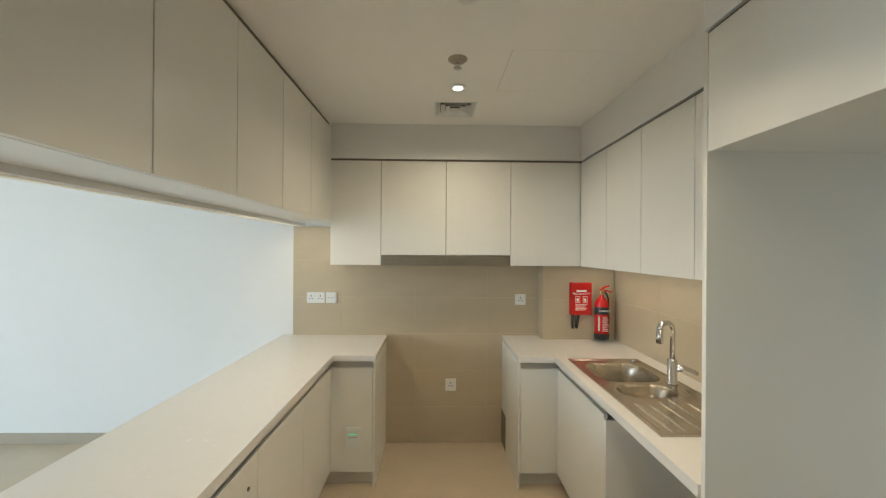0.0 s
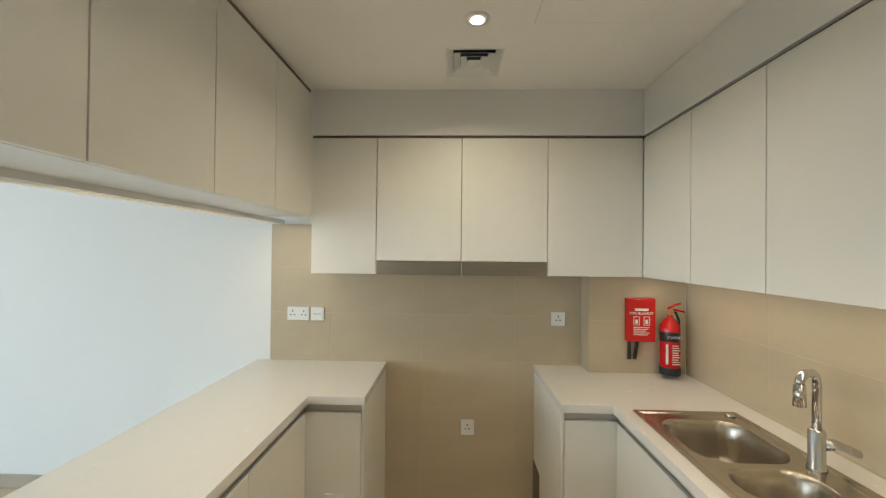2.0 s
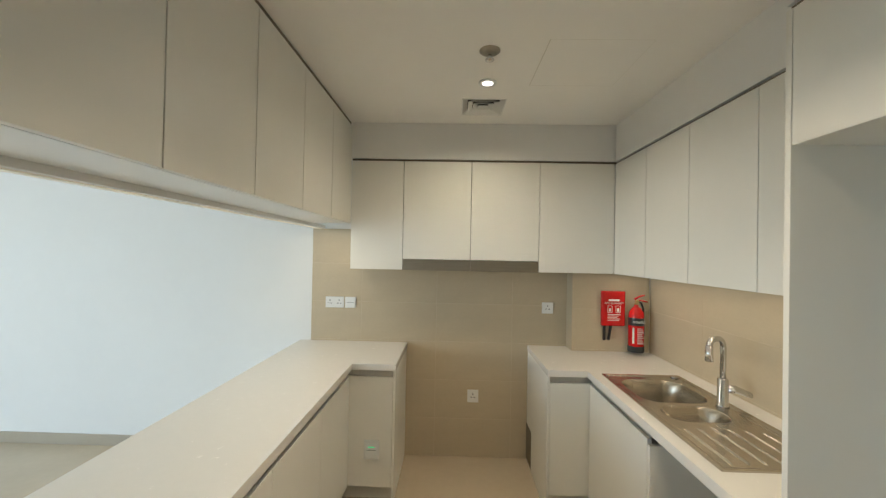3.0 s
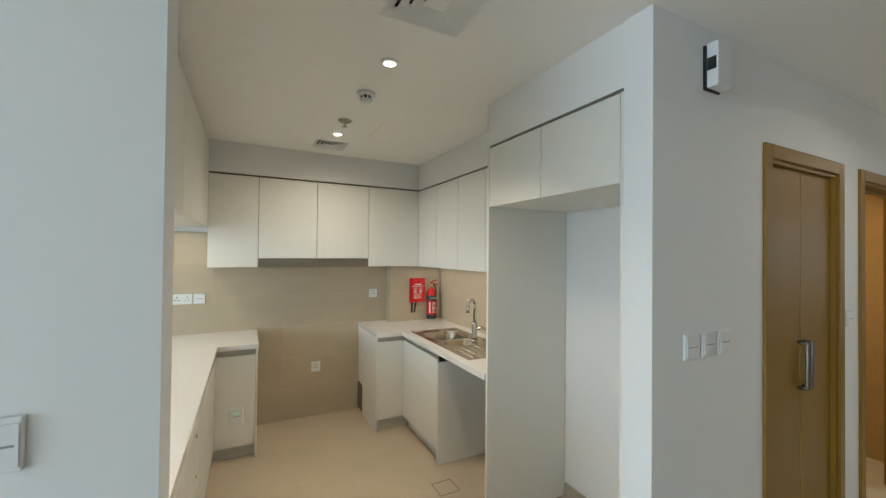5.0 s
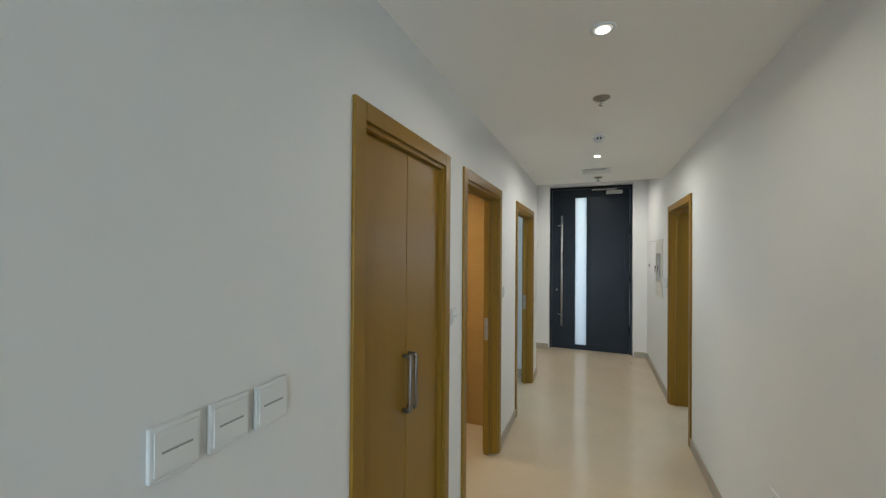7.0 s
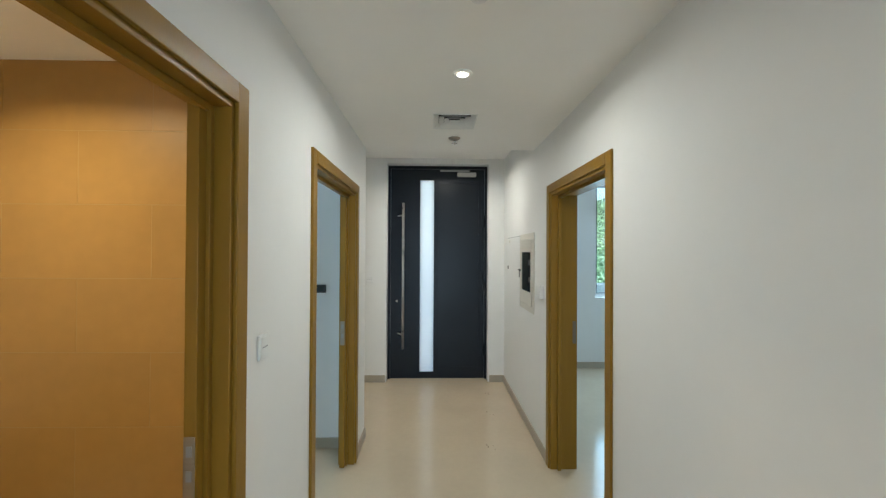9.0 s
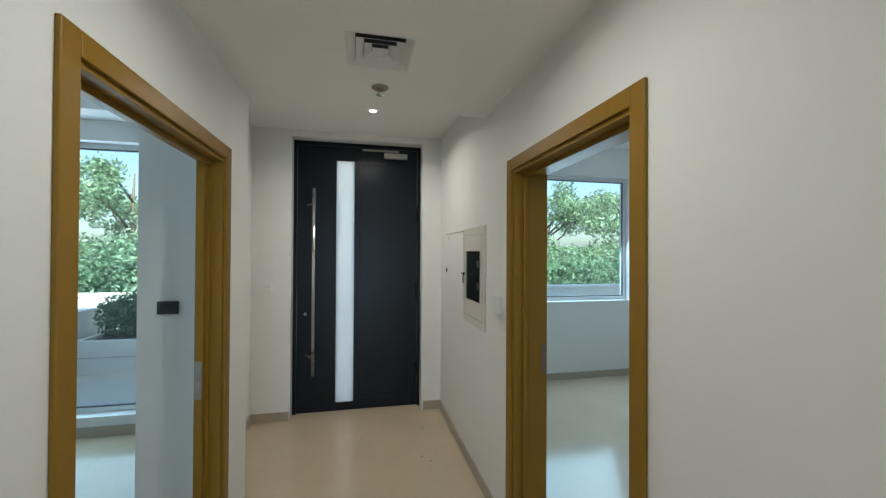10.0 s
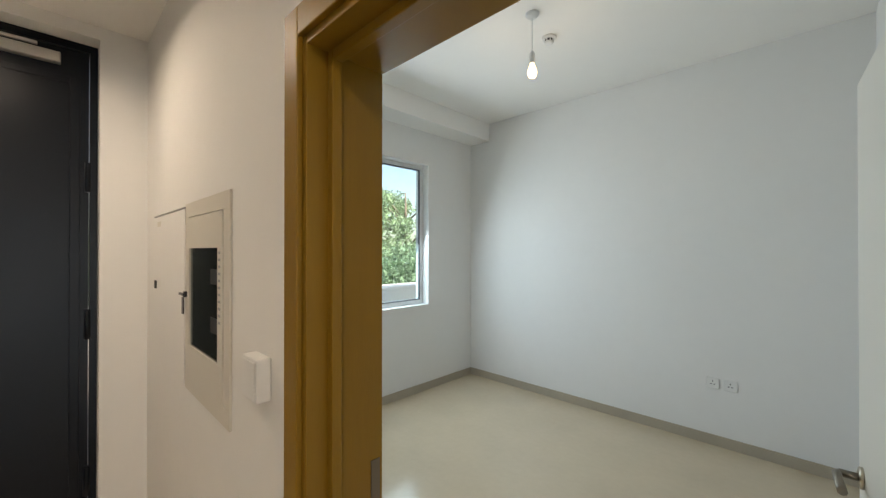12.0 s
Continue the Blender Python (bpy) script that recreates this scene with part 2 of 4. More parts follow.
W("wall_bedroom_east", [(7.37, 7.62, 0.65, 1.39, 0, Z), (7.37, 7.62, 3.3, 4.6, 0, Z), (7.37, 7.62, 1.39, 3.3, 2.6, Z), (7.37, 7.62, 1.39, 3.3, 0, 0.17)], "white bedroom wall with a tall window opening")
W("wall_bedroom_north", [(4.15, 7.62, 4.6, 4.72, 0, Z)], "white bedroom wall")
W("wall_bath_east", [(4.17, 4.29, 0.28, 4.6, 0, Z)], "white wall between bathroom and bedroom")
W("wall_bath_north", [(2.62, 4.17, 1.62, 1.74, 0, Z)], "pale painted bathroom wall")
W("wall_bath_west", [(2.62, 2.74, 0.28, 1.62, 0, Z)], "pale painted bathroom wall")
W("wall_closet", [(1.70, 2.62, 0.9, 1.0, 0, Z)], "white wall at the back of the closet")
W("wall_hall_south", [(-1.2, 4.472, -1.535, -1.335, 0, Z), (4.472, 5.465, -1.535, -1.335, 2.11, Z), (5.465, 8.15, -1.535, -1.335, 0, Z)], "white painted hall wall with one doorway")
W("wall_study_west", [(4.23, 4.35, -4.96, -1.535, 0, Z)], "white painted study wall")
W("wall_study_south", [(4.23, 8.15, -4.98, -4.845, 0, Z)], "plain white painted study wall")
W("wall_study_east", [(7.93, 8.15, -4.845, -4.07, 0, Z), (7.93, 8.15, -2.74, -1.535, 0, Z), (7.93, 8.15, -4.07, -2.74, 2.645, Z), (7.93, 8.15, -4.07, -2.74, 0, 1.0)], "white study wall with a window opening")
W("wall_living_east", [(-1.32, -1.2, -4.84, -1.335, 0, Z)], "white living room wall")
W("wall_living_south", [(-6.6, -5.6, -4.98, -4.84, 0, Z), (-1.6, -1.2, -4.98, -4.84, 0, Z), (-5.6, -1.6, -4.98, -4.84, 2.5, Z)], "white living room wall with a wide opening")
W("wall_living_west", [(-6.72, -6.6, -4.98, -3.8, 0, Z), (-6.72, -6.6, 2.6, 3.42, 0, Z), (-6.72, -6.6, -3.8, 2.6, 2.5, Z)], "white living room wall with a wide opening")
VENTS = ((0.22, 0.52, 0.34), (0.228, 2.62, 0.27), (1.61, -0.60, 0.30), (5.22, -0.585, 0.30))


def pierced(x0, x1, y0, y1, z0, z1, holes):
    """Boxes that fill a slab but for square holes: rows of centre and half width."""
    for n, (cx, cy, r) in enumerate(holes):
        a, b, c, e = max(x0, cx - r), min(x1, cx + r), max(y0, cy - r), min(y1, cy + r)
        if a < b and c < e:
            rest = holes[n + 1:]
            rows = []
            for q in ((x0, a, y0, y1), (b, x1, y0, y1), (a, b, y0, c), (a, b, e, y1)):
                if q[1] - q[0] > 1e-4 and q[3] - q[2] > 1e-4:
                    rows += pierced(*q, z0, z1, rest)
            return rows
    return [(x0, x1, y0, y1, z0, z1)]


HOLES = [(x, y, w * 0.485) for x, y, w in VENTS]
solid("ceiling", boxes(pierced(-6.6, 1.56, 0.16, 3.276, 2.55, 2.66, HOLES) + pierced(-1.2, 5.94, -1.335, 0.16, 2.55, 2.82, HOLES) + [(-6.6, -1.2, -4.84, 0.16, 2.55, 2.66),
                        (5.94, 7.37, -1.335, 0.51, 2.82, 2.95), (2.74, 4.17, 0.28, 1.62, 2.42, 2.55), (1.7, 2.62, 0.28, 0.9, 2.42, 2.55),
                        (4.29, 7.37, 0.28, 4.6, 3.05, 3.15), (4.35, 7.93, -4.845, -1.535, 3.25, 3.35)]), CEIL, "matt white painted ceiling", "ceiling", "structure")
# unseen slab; its deep west and south overhang is added to keep sun out
solid("roof", boxes([(-9.6, 8.2, -7.6, 4.8, 3.45, 3.6)]), RENDER_WALL, "unseen flat roof slab with an overhang added to block the sun", "roof", "structure")
solid("ceiling_drop", boxes([(7.62, 7.93, -4.845, -1.535, 3.03, 3.25)]), CEIL, "white boxed curtain drop above the study window", "soffit", "structure")
solid("ceiling_drop", boxes([(7.07, 7.37, 0.65, 4.6, 2.78, 3.05)]), CEIL, "white boxed curtain drop above the bedroom window", "soffit", "structure")
solid("floor", boxes([(-6.72, 8.15, -4.98, 4.72, -0.12, 0)]), FLOOR, "polished cream porcelain floor", "floor", "structure")

# skirting
SK = [(-6.6, -1.08, 3.264, 3.276), (0.918, 1.71, 0.148, 0.16), (2.575, 2.818, 0.148, 0.16), (3.795, 4.455, 0.148, 0.16), (5.592, 5.95, 0.148, 0.16), (5.94, 5.952, 0.16, 0.51),
      (5.952, 7.37, 0.498, 0.51), (7.358, 7.37, 0.16, 0.498), (7.358, 7.37, -1.335, -1.15), (-1.2, 4.427, -1.335, -1.323), (5.503, 7.358, -1.335, -1.323), (4.35, 7.93, -4.845, -4.833),
      (7.918, 7.93, -4.833, -1.535), (5.758, 5.77, 0.28, 0.65), (5.77, 7.37, 0.65, 0.662), (7.358, 7.37, 0.662, 4.6), (1.548, 1.56, 0.3, 1.21), (-1.17, -0.525, 0.148, 0.16)]
for x0, x1, y0, y1 in SK:
    solid("baseboard", one(x0, x1, y0, y1, 0.0, 0.088, bevel=0.002), SKIRT, "beige porcelain tile skirting along the wall", "baseboard", "structure")


# ---- doors ----
def door_frame(name, x0, x1, face, back, label, reveal=True):
    """A veneered lining and architrave round an opening from x0 to x1; face is the hall side."""
    s = 1 if back > face else -1
    d = thing(name, label, "door frame", "veneered door frames", kind="structure")
    a = face - s * 0.014
    for nm, r in (("architrave", (x0 - 0.045, x0 + 0.02, a, face, 0, 2.155)), ("architrave", (x1 - 0.02, x1 + 0.045, a, face, 0, 2.155)), ("architrave", (x0 + 0.02, x1 - 0.02, a, face, 2.09, 2.155))):
        part(nm, one(r[0], r[1], min(r[2], r[3]), max(r[2], r[3]), r[4], r[5], bevel=0.003), WOOD, d)
    lo, hi = min(face, back), max(face, back)
    for nm, r in (("jamb", (x0, x0 + 0.035, 0, 2.11)), ("jamb", (x1 - 0.035, x1, 0, 2.11)), ("head", (x0 + 0.035, x1 - 0.035, 2.072, 2.11))):
        part(nm, one(r[0], r[1], lo, hi, r[2], r[3], bevel=0.002), WOOD, d)
    # stops, half way through the wall
    m0, m1 = (face + s * 0.05, face + s * 0.075)
    lo, hi = min(m0, m1), max(m0, m1)
    for nm, r in (("stop", (x0 + 0.035, x0 + 0.055, 0, 2.072)), ("stop", (x1 - 0.055, x1 - 0.035, 0, 2.072)), ("stop", (x0 + 0.055, x1 - 0.055, 2.05, 2.072))):
        part(nm, one(r[0], r[1], lo, hi, r[2], r[3], bevel=0.002), WOOD, d)
    return d


f = door_frame("door_frame_closet", 1.75, 2.535, 0.16, 0.28, "golden oak veneer frame of the closet doors")
f = door_frame("door_frame_bath", 2.86, 3.755, 0.16, 0.28, "golden oak veneer frame of the bathroom doorway")
f = door_frame("door_frame_bedroom", 4.497, 5.55, 0.16, 0.28, "golden oak veneer frame of the bedroom doorway")
f = door_frame("door_frame_study", 4.472, 5.465, -1.335, -1.535, "golden oak veneer frame of the study doorway")

# closet: two closed leaves with steel pulls
for x0, x1, hx, nm in ((1.787, 2.141, 2.118, "closet_door"), (2.145, 2.498, 2.168, "closet_door")):
    d = thing(nm, "closed golden oak veneer closet door with steel pull handle", "door", "closet doors")
    part("leaf", one(x0, x1, 0.183, 0.208, 0.006, 2.07, bevel=0.002), WOOD, d)
    h = part("handle", tube([(hx, 0.184, 0.97), (hx, 0.150, 0.97), (hx, 0.146, 0.974), (hx, 0.146, 1.196), (hx, 0.150, 1.20), (hx, 0.184, 1.20)], 0.009, 10), HANDLE, d, "brushed steel pull handle")


def pocket_door(x, label):
    """A leaf slid into its pocket: only its edge and flush pull show."""
    d = thing("sliding_door", label, "sliding door", "sliding doors")
    part("leaf", one(x - 0.055, x, 0.222, 0.258, 0.006, 2.07, bevel=0.002), WOOD, d)
    p = part("edge_pull", one(x - 0.059, x - 0.0555, 0.224, 0.256, 0.93, 1.11, bevel=0.001), HOODSTEEL, d, "recessed steel edge pull")
    for z in (0.985, 1.055):
        part("finger_slot", one(x - 0.0612, x - 0.0595, 0.231, 0.247, z, z + 0.03), GREYPL, p)


pocket_door(3.72, "golden oak sliding door slid open into its pocket")
pocket_door(5.515, "golden oak sliding door slid open into its pocket")

# study door, open into the room
d = thing("study_door", "pale painted door swung open against the study wall", "door", m=pose(4.497, -1.535, 0, 0, 0, -86.6))
part("leaf", one(0, 0.93, -0.02, 0.02, 0.008, 2.075, bevel=0.002), LACQUER, d)
for s in (1, -1):
    h = part("lever_handle", tube([(0.87, s * 0.02, 1.05), (0.87, s * 0.062, 1.05), (0.862, s * 0.068, 1.05), (0.76, s * 0.068, 1.05)], 0.010, 10), HANDLE, d, "brushed steel lever handle")
    part("rose", lathe([(0.027, 0), (0.027, 0.007), (0.02, 0.009)], 20), STEEL, h, m=pose(0.87, s * 0.02, 1.05, -90 * s, 0, 0))
for z in (0.25, 1.02, 1.83):
    part("hinge", lathe([(0.008, 0), (0.008, 0.1)], 10), STEEL, d, "steel hinge", m=pose(-0.006, 0.022, z))
solid("strike_plate", one(4.5005, 4.5035, -1.44, -1.415, 1.72, 1.88), STEEL, "small steel hinge plate on the study door jamb", "hinge plate")
solid("strike_plate", one(5.4265, 5.4295, -1.525, -1.50, 0.95, 1.12), SHADOWGAP, "small steel strike plate on the study door jamb", "strike plate")

# entrance door
d = thing("entrance_door", "tall closed blue-black entrance door with frosted glass slit", "door")
DX = 7.506
part("door_frame", boxes([(7.49, 7.60, 0.118, 0.150, 0, 2.75), (7.49, 7.60, -1.130, -1.098, 0, 2.75), (7.49, 7.60, -1.098, 0.118, 2.712, 2.75)]), DOORBLACK, d)
part("leaf", boxes([(DX, 7.56, -0.262, 0.115, 0.004, 2.709), (DX, 7.56, -1.095, -0.442, 0.004, 2.709), (DX, 7.56, -0.442, -0.262, 0.004, 0.085), (DX, 7.56, -0.442, -0.262, 2.568, 2.709)]), DOORBLACK, d)
part("raised_rail", boxes([(DX - 0.006, DX, -0.505, -0.465, 0.12, 2.56), (DX - 0.006, DX, -1.06, -1.02, 0.12, 2.56), (DX - 0.006, DX, -1.02, -0.505, 0.12, 0.15), (DX - 0.006, DX, -1.02, -0.505, 2.53, 2.56)], 0.002), DOORBLACK, d)
g = part("glass_slit", one(DX + 0.012, DX + 0.024, -0.442, -0.262, 0.085, 2.568), FROST, d, "bright frosted glass strip")
g.visible_shadow = False
h = part("bar_handle", tube([(DX - 0.095, -0.052, 0.40), (DX - 0.095, -0.052, 2.26)], 0.016, 14), INOX, d, "long round brushed steel pull bar")
for z in (0.585, 2.10):
    part("standoff", tube([(DX, 0.02, z), (DX - 0.05, -0.005, z), (DX - 0.093, -0.050, z)], 0.010, 10), INOX, h)
part("lock", lathe([(0.015, 0), (0.015, 0.010), (0.009, 0.014)], 18), STEEL, d, "round lock cylinder", m=pose(DX, 0.035, 1.00, 0, -90, 0))
c = part("door_closer", one(DX - 0.05, DX, -0.985, -0.742, 2.61, 2.665, bevel=0.006), ALU, d, "aluminium overhead closer")
part("arm", one(DX - 0.035, DX - 0.02, -0.90, -0.52, 2.678, 2.696, bevel=0.003), ALU, c)
for z in (0.3, 1.15, 1.95):
    part("hinge", tube([(DX - 0.010, -1.092, z), (DX - 0.010, -1.092, z + 0.16)], 0.014, 10), DOORBLACK, d)


# ---- windows ----
def window(name, x, y0, y1, z0, z1, label, split=()):
    w = thing(name, label, "window", kind="structure")
    t = 0.05
    fr = part("window_frame", boxes([(x, x + 0.06, y0, y0 + t, z0, z1), (x, x + 0.06, y1 - t, y1, z0, z1), (x, x + 0.06, y0 + t, y1 - t, z0, z0 + t), (x, x + 0.06, y0 + t, y1 - t, z1 - t, z1)], 0.003), FRAME, w)
    g = 0.012
    part("gasket", boxes([(x - 0.003, x + 0.02, y0 + t, y0 + t + g, z0 + t, z1 - t), (x - 0.003, x + 0.02, y1 - t - g, y1 - t, z0 + t, z1 - t), (x - 0.003, x + 0.02, y0 + t + g, y1 - t - g, z1 - t - g, z1 - t), (x - 0.003, x + 0.02, y0 + t + g, y1 - t - g, z0 + t, z0 + t + g)]), GASKET, w)
    p = part("pane", one(x + 0.022, x + 0.03, y0 + t, y1 - t, z0 + t, z1 - t), PANE, w)
    p.visible_shadow = False
    return w


window("window_1", 8.03, -4.07, -2.74, 1.0, 2.645, "fixed window with grey frame looking onto a green hedge")
window("window_2", 7.48, 1.39, 3.3, 0.17, 2.6, "tall fixed bedroom window looking onto a patio")


# ---- kitchen ----
KC, KG = "kitchen cabinet", "kitchen cabinets"


def wall_unit(x0, x1, y0, y1, z0, z1, face, label, zdoor=None, gap=0.0022, group="wall cabinets"):
    """A wall cabinet with one door on its face: 'E', 'S' or 'W'."""
    u = thing("wall_cabinet", label, KC, group)
    t, zd = 0.02, z0 if zdoor is None else zdoor
    if face == "S":
        part("body", one(x0, x1, y0 + t + 0.003, y1, z0, z1), CARCASS, u)
        part("door", one(x0 + gap, x1 - gap, y0, y0 + t, zd, z1 - 0.002, bevel=0.0015), LACQUER, u)
        # brown strips behind the door edges, added so the gaps read as dark shade
        part("gap_strip", one(x0, x0 + 0.004, y0 + t + 0.0005, y0 + t + 0.0028, zd, z1 - 0.002), SHADOWGAP, u)
        part("gap_strip", one(x1 - 0.004, x1, y0 + t + 0.0005, y0 + t + 0.0028, zd, z1 - 0.002), SHADOWGAP, u)
    elif face == "E":
        part("body", one(x0, x1 - t - 0.003, y0, y1, z0, z1), CARCASS, u)
        # thin strip added behind the gap to set its tone, greyer on this side
        part("gap_strip", one(x1 - t - 0.0028, x1 - t - 0.0005, y0, y0 + 0.003, zd, z1 - 0.002), ALU, u)
        part("door", one(x1 - t, x1, y0 + gap, y1 - gap, zd - 0.004, z1 - 0.002, bevel=0.0015), LACQUER, u)
    else:
        part("body", one(x0 + t + 0.003, x1, y0, y1, z0, z1), CARCASS, u)
        part("door", one(x0, x0 + t, y0 + gap, y1 - gap, zd, z1 - 0.002, bevel=0.0015), LACQUER, u)
    return u


FX, FY, RX = -0.68, 2.926, 1.195
ys = [0.275, 0.70, 1.149, 1.595, 2.045, 2.486, 2.926]
for a, b in zip(ys, ys[1:]):
    wall_unit(-1.04, FX, a, b, 1.825, 2.522, "E", "cream handleless wall cabinet reaching the ceiling above the worktop")
solid("cabinet_filler", one(-1.04, FX - 0.012, 0.275, FY, 2.523, 2.5495), SHADOWGAP, "dark shadow gap strip above the wall cabinets", "trim", "structure")
s = thing("light_strip", "lit white strip profile under the wall cabinets", "strip light")
part("profile", one(-1.035, -0.955, 0.30, 3.2, 1.797, 1.8235, bevel=0.002), PLASTIC, s)
part("diffuser", one(-1.01, -0.98, 0.32, 3.18, 1.793, 1.7968), STRIP, s, "glowing diffuser")
part("underside", one(-0.953, -0.702, 0.30, 2.92, 1.8205, 1.8245), PLASTIC, s)
area("strip_lamp", (-0.9, 2.45, 1.80), (-0.9, 2.45, 0), 0.03, 1.3, 1.4, WARM)

for x0, x1, zd, lab in ((FX, -0.304, 1.497, "cream handleless wall cabinet over the worktop"), (-0.304, 0.181, 1.575, "cream handleless cabinet above the extractor hood"),
                        (0.181, 0.666, 1.575, "cream handleless cabinet above the extractor hood"), (0.666, RX, 1.497, "cream handleless corner wall cabinet")):
    wall_unit(x0, x1, FY, 3.27 if x1 < 1 else 3.13, zd, 2.276, "S", lab)
hood = thing("extractor_hood", "slim stainless steel extractor hood under the wall cabinets", "cooker hood")
part("body", one(-0.302, 0.664, 2.945, 3.26, 1.50, 1.572), HOODSTEEL, hood)
for x0, x1 in ((-0.302, 0.179), (0.183, 0.664)):
    part("front_panel", one(x0, x1, 2.924, 2.944, 1.495, 1.572, bevel=0.002), HOODSTEEL, hood)
part("filter", one(-0.26, 0.62, 2.97, 3.23, 1.494, 1.4995), ALU, hood)
yr = [1.236, 1.668, 2.087, 2.498, 2.925]
for a, b in zip(yr, yr[1:]):
    wall_unit(RX, 1.556, a, b, 1.497, 2.276, "W", "cream handleless wall cabinet above the sink")
solid("cabinet_filler", boxes([(FX, RX + 0.02, FY + 0.014, 3.13, 2.277, 2.29), (RX + 0.02, 1.556, 1.236, FY + 0.01, 2.277, 2.29)]), SHADOWGAP, "dark shadow gap strip above the wall cabinets", "trim", "structure")
solid("bulkhead", boxes([(FX, RX + 0.002, FY, 3.13, 2.291, 2.549), (RX + 0.002, 1.558, 1.236, 3.13, 2.291, 2.549)]), PAINT, "white painted bulkhead above the wall cabinets", "bulkhead", "structure")
solid("tile_return", one(0.9695, 0.9778, 3.1285, 3.265, 0.9, 1.495), TILE, "beige tile on the side of the kitchen column", "tile", "structure")

s = thing("light_strip", "slim strip profile under the wall cabinets above the sink", "strip light")
part("profile", one(1.32, 1.35, 1.26, 3.10, 1.487, 1.4965, bevel=0.002), PLASTIC, s)
part("diffuser", one(1.325, 1.345, 1.27, 3.09, 1.4852, 1.4868), STRIP, s)
area("sink_strip_lamp", (1.335, 2.2, 1.482), (1.335, 2.2, 0), 0.02, 1.7, 1.0, WARM)

# fridge housing
HX = 0.920
fh = thing("fridge_housing", "tall cream housing with an empty fridge space", KC)
part("side_panel", one(HX, 1.555, 1.215, 1.233, 0, 2.276, bevel=0.001), LACQUER, fh)
part("side_panel", one(HX, 1.555, 0.282, 0.296, 0, 2.276, bevel=0.001), LACQUER, fh)
part("top_box", one(HX + 0.023, 1.555, 0.297, 1.214, 1.92, 2.276), LACQUER, fh)
for a, b in ((0.299, 0.754), (0.757, 1.212)):
    part("door", one(HX, HX + 0.02, a, b, 1.917, 2.274, bevel=0.0015), LACQUER, fh)
solid("cabinet_filler", one(HX + 0.014, 1.555, 0.282, 1.233, 2.277, 2.29), SHADOWGAP, "dark shadow gap strip above the fridge housing", "trim", "structure")
solid("bulkhead", one(HX + 0.002, 1.558, 0.282, 1.234, 2.291, 2.549), PAINT, "white painted bulkhead above the fridge housing", "bulkhead", "structure")


def base_unit(x0, x1, y0, y1, face, label, drawers=0, top=0.858):
    """A base cabinet with grip channel under the worktop, door or drawers, and plinth."""
    u = thing("base_cabinet", label, KC, "base cabinets")
    zs = [(0.105, 0.812)] if not drawers else [(0.105, 0.45), (0.455, 0.812)]
    if face == "E":
        part("body", one(x0, x1 - 0.023, y0, y1, 0.1, 0.858), CARCASS, u)
        part("grip_channel", one(x1 - 0.0225, x1 - 0.012, y0, y1, 0.815, 0.857), ALU, u, "recessed aluminium grip channel")
        part("plinth", one(x1 - 0.07, x1 - 0.055, y0, y1, 0, 0.1), CARCASS, u)
        for a, b in zs:
            part("drawer_front" if drawers else "door", one(x1 - 0.02, x1, y0 + 0.002, y1 - 0.002, a, b, bevel=0.0015), LACQUER, u)
    elif face == "W":
        part("body", one(x0 + 0.023, x1, y0, y1, 0.1, top), CARCASS, u)
        part("grip_channel", one(x0 + 0.012, x0 + 0.0225, y0, y1, 0.815, 0.857), ALU, u, "recessed aluminium grip channel")
        part("plinth", one(x0 + 0.055, x0 + 0.07, y0, y1, 0, 0.1), CARCASS, u)
        for a, b in zs:
            part("door", one(x0, x0 + 0.02, y0 + 0.002, y1 - 0.002, a, b, bevel=0.0015), LACQUER, u)
    else:
        part("body", one(x0, x1, y0 + 0.023, y1, 0.1, 0.858), CARCASS, u)
        part("grip_channel", one(x0, x1, y0 + 0.012, y0 + 0.0225, 0.815, 0.857), ALU, u, "recessed aluminium grip channel")
        part("plinth", one(x0, x1, y0 + 0.055, y0 + 0.07, 0, 0.1), CARCASS, u)
        for a, b in zs:
            part("door", one(x0 + 0.002, x1 - 0.002, y0, y0 + 0.02, a, b, bevel=0.0015), LACQUER, u)
    return u


LX = -0.597
for a, b, n in ((0.277, 0.72, 0), (0.72, 1.16, 2), (1.16, 1.61, 2), (1.61, 2.14, 0), (2.14, 2.672, 0)):
    base_unit(-1.12, LX, a, b, "E", "cream base cabinet with two drawers under the worktop" if n else "cream handleless base cabinet under the worktop", n)
dots = thing("drawer_buttons", "two small dark buttons on the drawer fronts", "drawer button")
for z in (0.51, 0.71):
    part("button", lathe([(0.008, 0), (0.008, 0.004), (0.005, 0.005)], 14), SHADOWGAP, dots, m=pose(LX, 1.53, z, 0, 90, 0))
base_unit(-1.12, -0.315, 2.674, 3.268, "S", "cream base cabinet beside the empty cooker space")
solid("end_panel", one(-0.314, -0.299, 2.672, 3.268, 0, 0.858, bevel=0.001), LACQUER, "cream end panel beside the cooker space", "panel")
solid("back_panel", one(-1.14, -1.122, 0.277, 3.27, 0, 0.858), LACQUER, "cream back panel of the worktop peninsula", "panel")
ctr = thing("worktop", "white quartz worktop open to the living room", "worktop")
for r in [(-1.16, -0.578, 0.277, 3.27, 0.86, 0.9), (-0.578, -0.295, 2.652, 3.27, 0.86, 0.9)]:
    part("slab", one(*r), QUARTZ, ctr)

